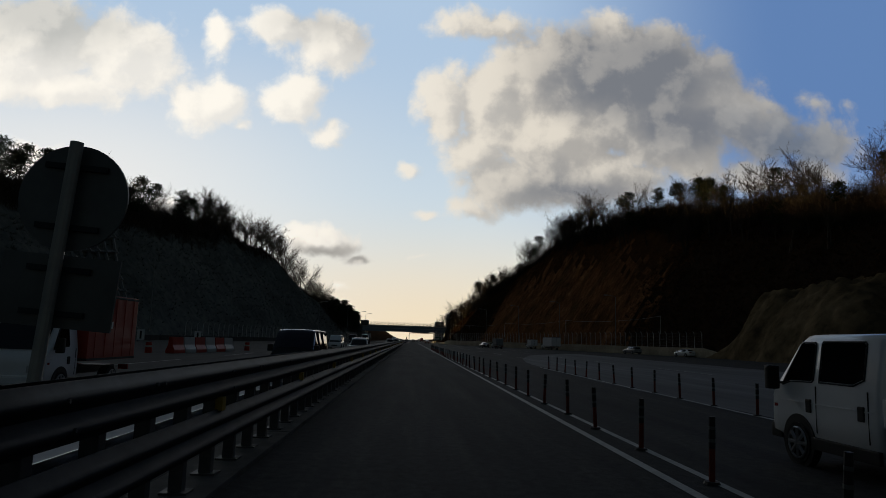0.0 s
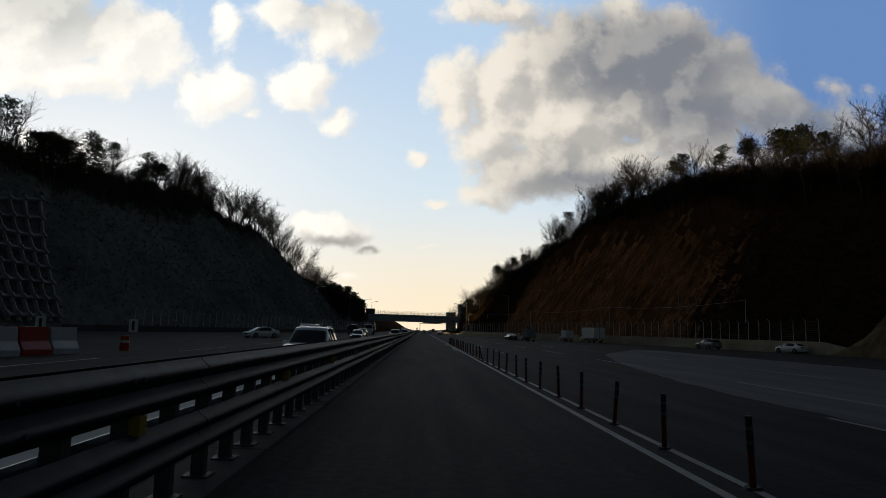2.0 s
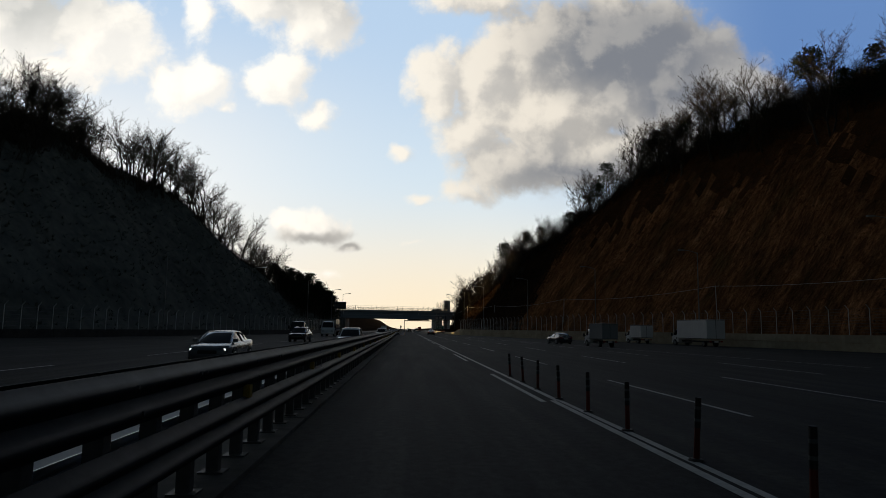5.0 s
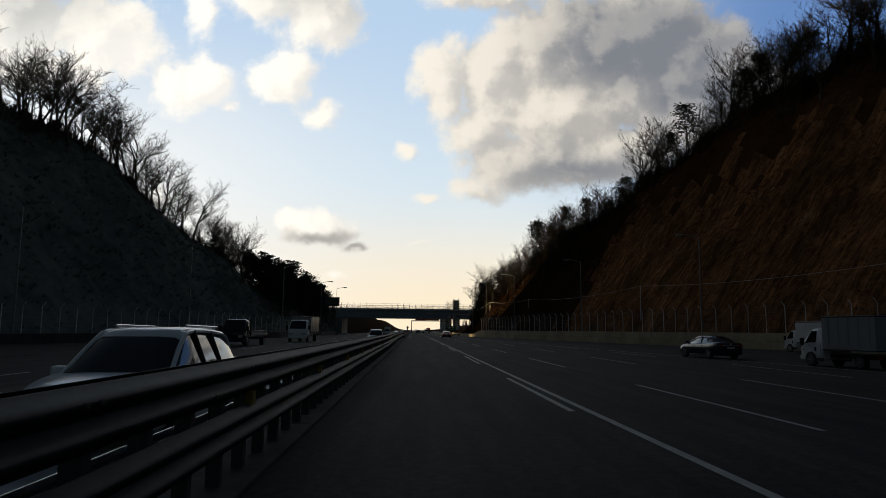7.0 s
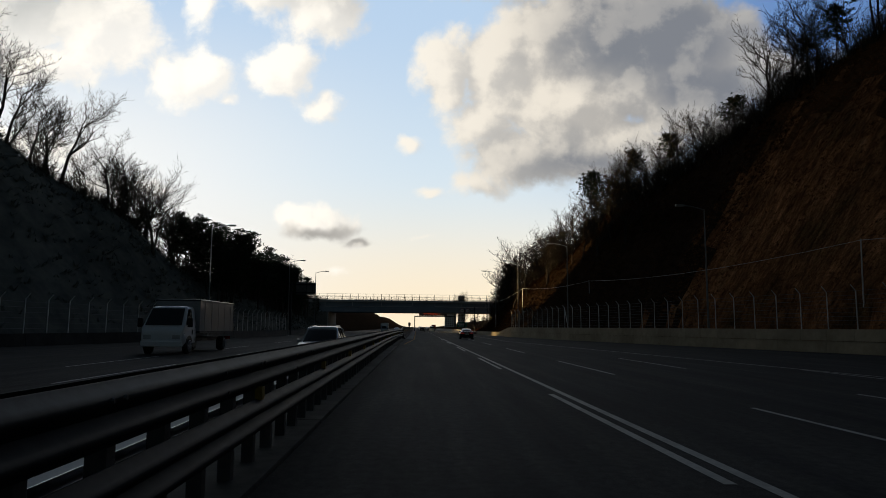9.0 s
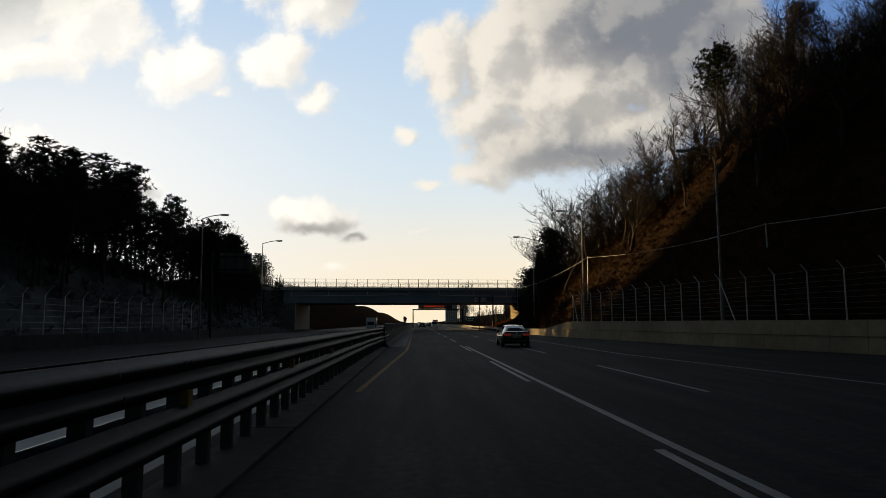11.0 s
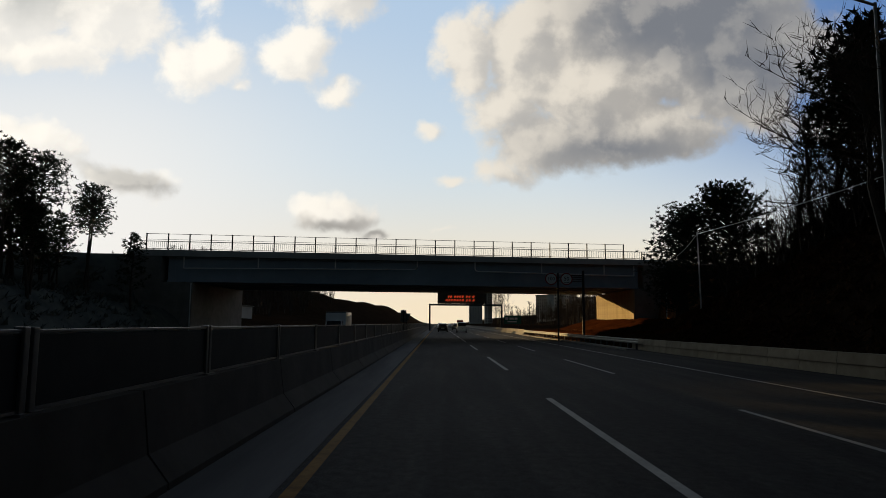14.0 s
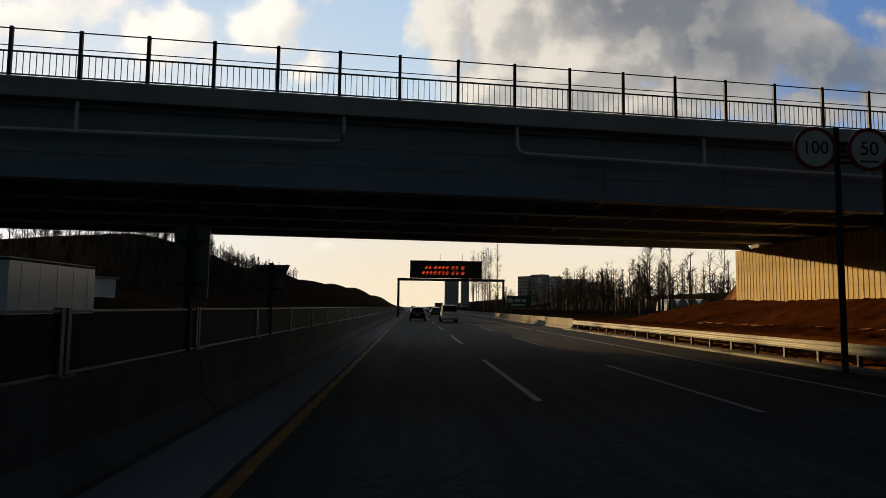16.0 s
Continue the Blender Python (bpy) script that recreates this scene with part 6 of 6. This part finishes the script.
truck("flatbed_truck", "dark flatbed lorry in the outer lane", NAVY_PAINT, NAVY_PAINT, pose(-17.5, 203.0, 0, 0, 0, 178), 5.0, 1.2, 0.9, cargo="bed", scale=1.3)
car("suv", "silver_suv", "silver car coming round from the bridge", SILVER_PAINT, pose(-4.6, 217, 0, 0, 0, 180))
car("sedan", "white_saloon", "white saloon car coming from under the bridge", WHITE_PAINT, pose(-8.6, 468, 0, 0, 0, 180))
truck("box_truck", "white lorry coming the other way past the bridge", WHITE_PAINT, WHITE_PAINT, pose(-9.3, 371, 0, 0, 0, 180), 4.2, 1.9, 1.0)
car("sedan", "white_saloon", "white car beyond the bridge", WHITE_PAINT, pose(-4.8, 425, 0, 0, 0, 180))

# ---- flexible lane posts ----
POST_RED = material("lane_post_red", (0.11, 0.016, 0.011), (0.18, 0.026, 0.016), 9.0, 0.6, each=0.3)
POST_DARK = material("lane_post_dark", (0.025, 0.02, 0.02), (0.04, 0.035, 0.035), 9.0, 0.6)


def lane_post():
    t = thing("lane_post", "flexible red and black lane post on a rubber foot", "bollard", group="lane posts")
    part("shaft", rod(bmesh.new(), (0, 0, 0.03), (0, 0, 0.44), 0.04, 0.038, 10), POST_RED, t)
    part("upper_sleeve", rod(bmesh.new(), (0, 0, 0.44), (0, 0, 0.84), 0.042, 0.04, 10), POST_DARK, t)
    part("foot", rod(bmesh.new(), (0, 0, 0), (0, 0, 0.035), 0.11, 0.09, 12), POST_DARK, t)
    for z in (0.52, 0.68):
        part("band", rod(bmesh.new(), (0, 0, z), (0, 0, z + 0.04), 0.043, 0.043, 10), SIGN_BACK, t)
    return t


lp = lane_post()
rp = random.Random(11)
spots = [(lerp(y, [(0, 3.9), (40, 3.86), (70, 3.68), (200, 3.68)]), y) for y in [6.0 + 2.66 * i for i in range(44)]] + [(8.9 + 0.012 * y, y) for y in [9.8 + 2.57 * i for i in range(15)]]
for i, (x, y) in enumerate(spots):
    m = pose(x + rp.uniform(-0.03, 0.03), y, 0.004, rp.gauss(0, 2), rp.gauss(0, 2.5) + (14 if i == 25 else 0), rp.uniform(0, 360))
    if i == 0:
        lp.matrix_basis = m
    else:
        copy_thing(lp, m)
stripe("solid_line", 8.75, -30, 48, 0.14, WHITE_LINE, 9.3)

# ---- water-filled barriers of the roadworks ----
WB_RED = material("plastic_red", (0.42, 0.03, 0.015), (0.5, 0.04, 0.02), 3.0, 0.45, stain=0.2)
WB_WHITE = material("plastic_white", (0.5, 0.5, 0.48), (0.6, 0.6, 0.58), 3.0, 0.45, stain=0.25)
profile = [(-0.38, 0), (0.38, 0), (0.38, 0.28), (0.19, 0.66), (0.15, 1.32), (-0.15, 1.32), (-0.19, 0.66), (-0.38, 0.28)]
for mat, nm in ((WB_RED, "red"), (WB_WHITE, "white")):
    wb = thing("water_barrier", f"{nm} plastic water-filled barrier in a row of roadworks", "barrier", group="water barriers")
    b = bmesh.new()
    sweep(b, profile, [lambda u, w, yy=yy: (u, yy, w) for yy in (-0.97, 0.97)])
    bmesh.ops.bevel(b, geom=b.edges[:], offset=0.02, segments=2, affect="EDGES")
    part("shell", b, mat, wb)
    part("filler_cap", rod(bmesh.new(), (0, 0.5, 1.31), (0, 0.5, 1.37), 0.07, sides=10), TRIM, wb)
    part("hinge", rod(bmesh.new(), (0, 1.02, 0.1), (0, 1.02, 1.2), 0.03, sides=8), GALV, wb)
    for k in range(3):
        u = 1.0 + (2 * k + (0 if nm == "red" else 1)) * 2.08
        m = pose(-19.4 + 0.132 * u, 55.6 + 0.99 * u, 0, 0, 0, -7.6)
        if k == 0:
            wb.matrix_basis = m
        else:
            copy_thing(wb, m)
drum = thing("traffic_drum", "red and white plastic traffic drum on the lane", "drum", pose(-21.0, 55.4, 0), "traffic drums")
part("lower", rod(bmesh.new(), (0, 0, 0), (0, 0, 0.45), 0.28, 0.26, 16), WB_RED, drum)
part("collar", rod(bmesh.new(), (0, 0, 0.45), (0, 0, 0.6), 0.26, 0.25, 16), WB_WHITE, drum)
part("upper", rod(bmesh.new(), (0, 0, 0.6), (0, 0, 0.85), 0.25, 0.23, 16), WB_RED, drum)
copy_thing(drum, pose(-17.4, 73, 0))
# white boards with a dark mark at the far edge of the roadworks
for x, y in ((-43.5, 111), (-38.5, 124)):
    t = thing("marker_board", "white upright marker board with a dark bar", "road sign", pose(x, y, 0), "marker boards")
    part("plate", box(bmesh.new(), -0.6, -0.03, 0.25, 0.6, 0.03, 2.0, 0.02), SIGN_WHITE, t)
    part("bar", box(bmesh.new(), -0.16, -0.045, 0.5, 0.16, -0.035, 1.75), SIGN_BLACK, t)
    for sx in (-0.45, 0.45):
        part("leg", rod(bmesh.new(), (sx, 0.06, 0), (sx, 0.06, 1.9), 0.03, sides=6), GALV, t)

# ---- concrete lattice on the left slope ----
lattice = thing("slope_lattice", "concrete lattice frame holding the steep left slope", "lattice", kind="structure")
LATTICE = material("lattice_concrete", (0.17, 0.175, 0.175), (0.28, 0.285, 0.28), 1.2, 0.9, bump=0.3, bump_scale=12, stain=0.4, each=0.1)


def on_slope(u, z):
    """A place on the slope, u from 0 to 1 across the lattice, z up."""
    k = (z - 2) / 17.5
    y = (122.5 + 6.0 * k) + u * (11.0 + 5.2 * k)
    x = lerp(y, TOE_L) - z / 1.42
    return Vector((x + 0.45, y, max(z, ground(x, y)) + 0.1))


rows_z = [2 + 2.5 * k for k in range(8)]
for z in rows_z:
    b = bmesh.new()
    pts = [on_slope(i / 10, z) for i in range(11)]
    for a, c in zip(pts, pts[1:]):
        rod(b, a, c, 0.36, sides=4)
    part("lattice_beam", b, LATTICE, lattice)
for k in range(6):
    b = bmesh.new()
    pts = [on_slope(k / 5, 1.2 + 0.95 * i) for i in range(20)]
    for a, c in zip(pts, pts[1:]):
        rod(b, a, c, 0.32, sides=4)
    part("lattice_beam", b, LATTICE, lattice)
anchor = mesh_of("anchor_block", box(bmesh.new(), -0.35, -0.42, -0.42, 0.35, 0.42, 0.42, 0.08), LATTICE)
for z in rows_z:
    for k in range(6):
        p = part("anchor_block", anchor, None, lattice)
        p.location = on_slope(k / 5, z) + Vector((0.15, 0, 0.1))
        p.rotation_euler = (0, radians(-36), radians(12))

# ---- low wall and wire fence along the foot of the left slope ----
wall_l = thing("roadside_wall", "low stained concrete wall below the wooded slope", "wall", kind="structure")
fence_l = thing("wire_fence", "wire fence with cranked posts on the low wall", "fence")
for i in range(56):
    y0, y1 = 132 + 4.0 * i, 135.96 + 4.0 * i
    b = bmesh.new()
    sweep(b, [(-0.2, -0.05), (0.22, -0.05), (0.14, 1.0), (-0.2, 1.0)], [lambda u, w, yy=yy: (lerp(yy, TOE_L) + 0.75 + u, yy, w) for yy in (y0, y1)])
    part("wall_panel", b, DARK_CONCRETE, wall_l)
for i in range(66):
    y = 150 + 2.5 * i
    p = part("fence_post", fence_post, None, fence_l)
    p.location = (lerp(y, TOE_L) + 0.7, y, 0.98)
    p.rotation_euler = (0, 0, math.pi)
for k in range(6):
    b = bmesh.new()
    tube_path(b, [(lerp(150 + 2.5 * i, TOE_L) + 0.7, 150 + 2.5 * i, 1.4 + 0.42 * k + 0.02 * math.sin(1.7 * i)) for i in range(66)], 0.012, 4)
    part("wire", b, WIRE, fence_l)

# ---- buildings past the bridge ----
PLASTER = material("plaster", (0.70, 0.69, 0.67), (0.80, 0.79, 0.77), 1.0, 0.9, stain=0.25)


def block(name, label, m, w, d, h, rows, cols, mat=PLASTER, roof=0.6):
    t = thing(name, label, "building", m)
    part("wall", box(bmesh.new(), -w / 2, 0, -1, w / 2, d, h), mat, t)
    part("roof", box(bmesh.new(), -w / 2 - 0.3, -0.3, h, w / 2 + 0.3, d + 0.3, h + roof, 0.05), CONCRETE, t)
    wm = mesh_of("window", box(bmesh.new(), -0.5 * w / cols * 0.45, -0.06, -0.22 * h / rows, 0.5 * w / cols * 0.45, 0.02, 0.22 * h / rows), GLASS)
    for i in range(rows):
        for j in range(cols):
            p = part("window", wm, None, t)
            p.location = (-w / 2 + w * (j + 0.5) / cols, 0, h * (i + 0.5) / rows)
    return t


block("house", "low pale house with a flat overhanging roof", pose(-49.5, 438, 0.8, 0, 0, -10), 8, 8, 5.2, 1, 3)
block("house", "low pale annexe beside the house", pose(-42.5, 440, 0.8, 0, 0, -10), 6, 8, 4.0, 1, 3, roof=0.25)
for i, (x, h, w) in enumerate(((92, 27, 15), (104, 29, 13), (116, 28, 15), (129, 26, 14), (143, 27, 15), (158, 25, 16))):
    block("apartment_block", "distant pale slab of flats with many windows", pose(x, 900 + 9 * i, 0, 0, 0, -58), w, 8, h, 10, 6)
block("tower_block", "distant tower with a stepped top on the skyline", pose(48, 1150, 0), 16, 14, 32, 12, 5)
block("tower_block", "distant slim tower on the skyline", pose(64, 1150, 0), 9, 12, 46, 14, 3)

# ---- rocky spur beside the outer lanes ----
ROCK = material("lichen_rock", (0.075, 0.060, 0.038), (0.27, 0.20, 0.115), 0.45, 0.95, bump=1.0, bump_scale=1.8, stain=0.6, spec=0.0)


def spur(x, y):
    base = ground(x, y)
    u = math.sqrt(smooth((x - 51.8 - 2.2 * noise.noise(Vector((y * 0.13, x * 0.1, 7)))) / 9.0) * smooth((118.5 - y) / 9)) * smooth((y - 70) / 20)
    k = 0.5 + 0.5 * noise.fractal(Vector((x * 0.22, y * 0.22, 2)), 0.9, 2.1, 5)
    return max(base - 1.0, -0.4 + 12.0 * u * (0.82 + 0.3 * k) + 0.10 * max(0, x - 60))


sheet("rock_spur", spread([(51, 66, 0.4), (66, 90, 2)]), spread([(70, 119, 0.6)]), spur, ROCK, "lichen-grey rocky spur rising from the roadside", "rock")

# ---- yard past the bridge: bare poles and white hoop tunnels ----
pole_mesh = mesh_of("shaft", rod(bmesh.new(), (0, 0, -0.5), (0, 0, 5.4), 0.07, 0.05, 8), LAMP)
for x, y in ((35.5, 468), (38.5, 474), (41.0, 470), (43.0, 478), (45.5, 472), (33.2, 462)):
    t = thing("yard_pole", "thin grey pole standing in a yard past the bridge", "pole", pose(x, y, ground(x, y)), "yard poles")
    part("shaft", pole_mesh, None, t)
    part("cap", rod(bmesh.new(), (-0.25, 0, 5.4), (0.25, 0, 5.45), 0.06, sides=6), LAMP, t)
TUNNEL = material("white_film", (0.55, 0.56, 0.56), (0.66, 0.67, 0.67), 2.0, 0.4, stain=0.2)
for i in range(4):
    x, y = 51.0 + 2.1 * i, 484
    t = thing("hoop_tunnel", "small white plastic hoop tunnel in the yard", "greenhouse", pose(x, y, ground(x, y)), "hoop tunnels")
    b = bmesh.new()
    sweep(b, [(0.95 * math.cos(a), 2.3 * math.sin(a)) for a in [math.pi * k / 12 for k in range(13)]], [lambda u, w, yy=yy: (u, yy, w) for yy in (0, 6)])
    part("film", b, TUNNEL, t)
    b = bmesh.new()
    tube_path(b, [(0.99 * math.cos(a), -0.02, 2.34 * math.sin(a)) for a in [math.pi * k / 12 for k in range(13)]], 0.05)
    part("hoop", b, GALV, t)
car("suv", "black_suv", "black sport utility car in the traffic ahead", BLACK_PAINT, pose(1.7, 440, 0, 0, 0, 0))
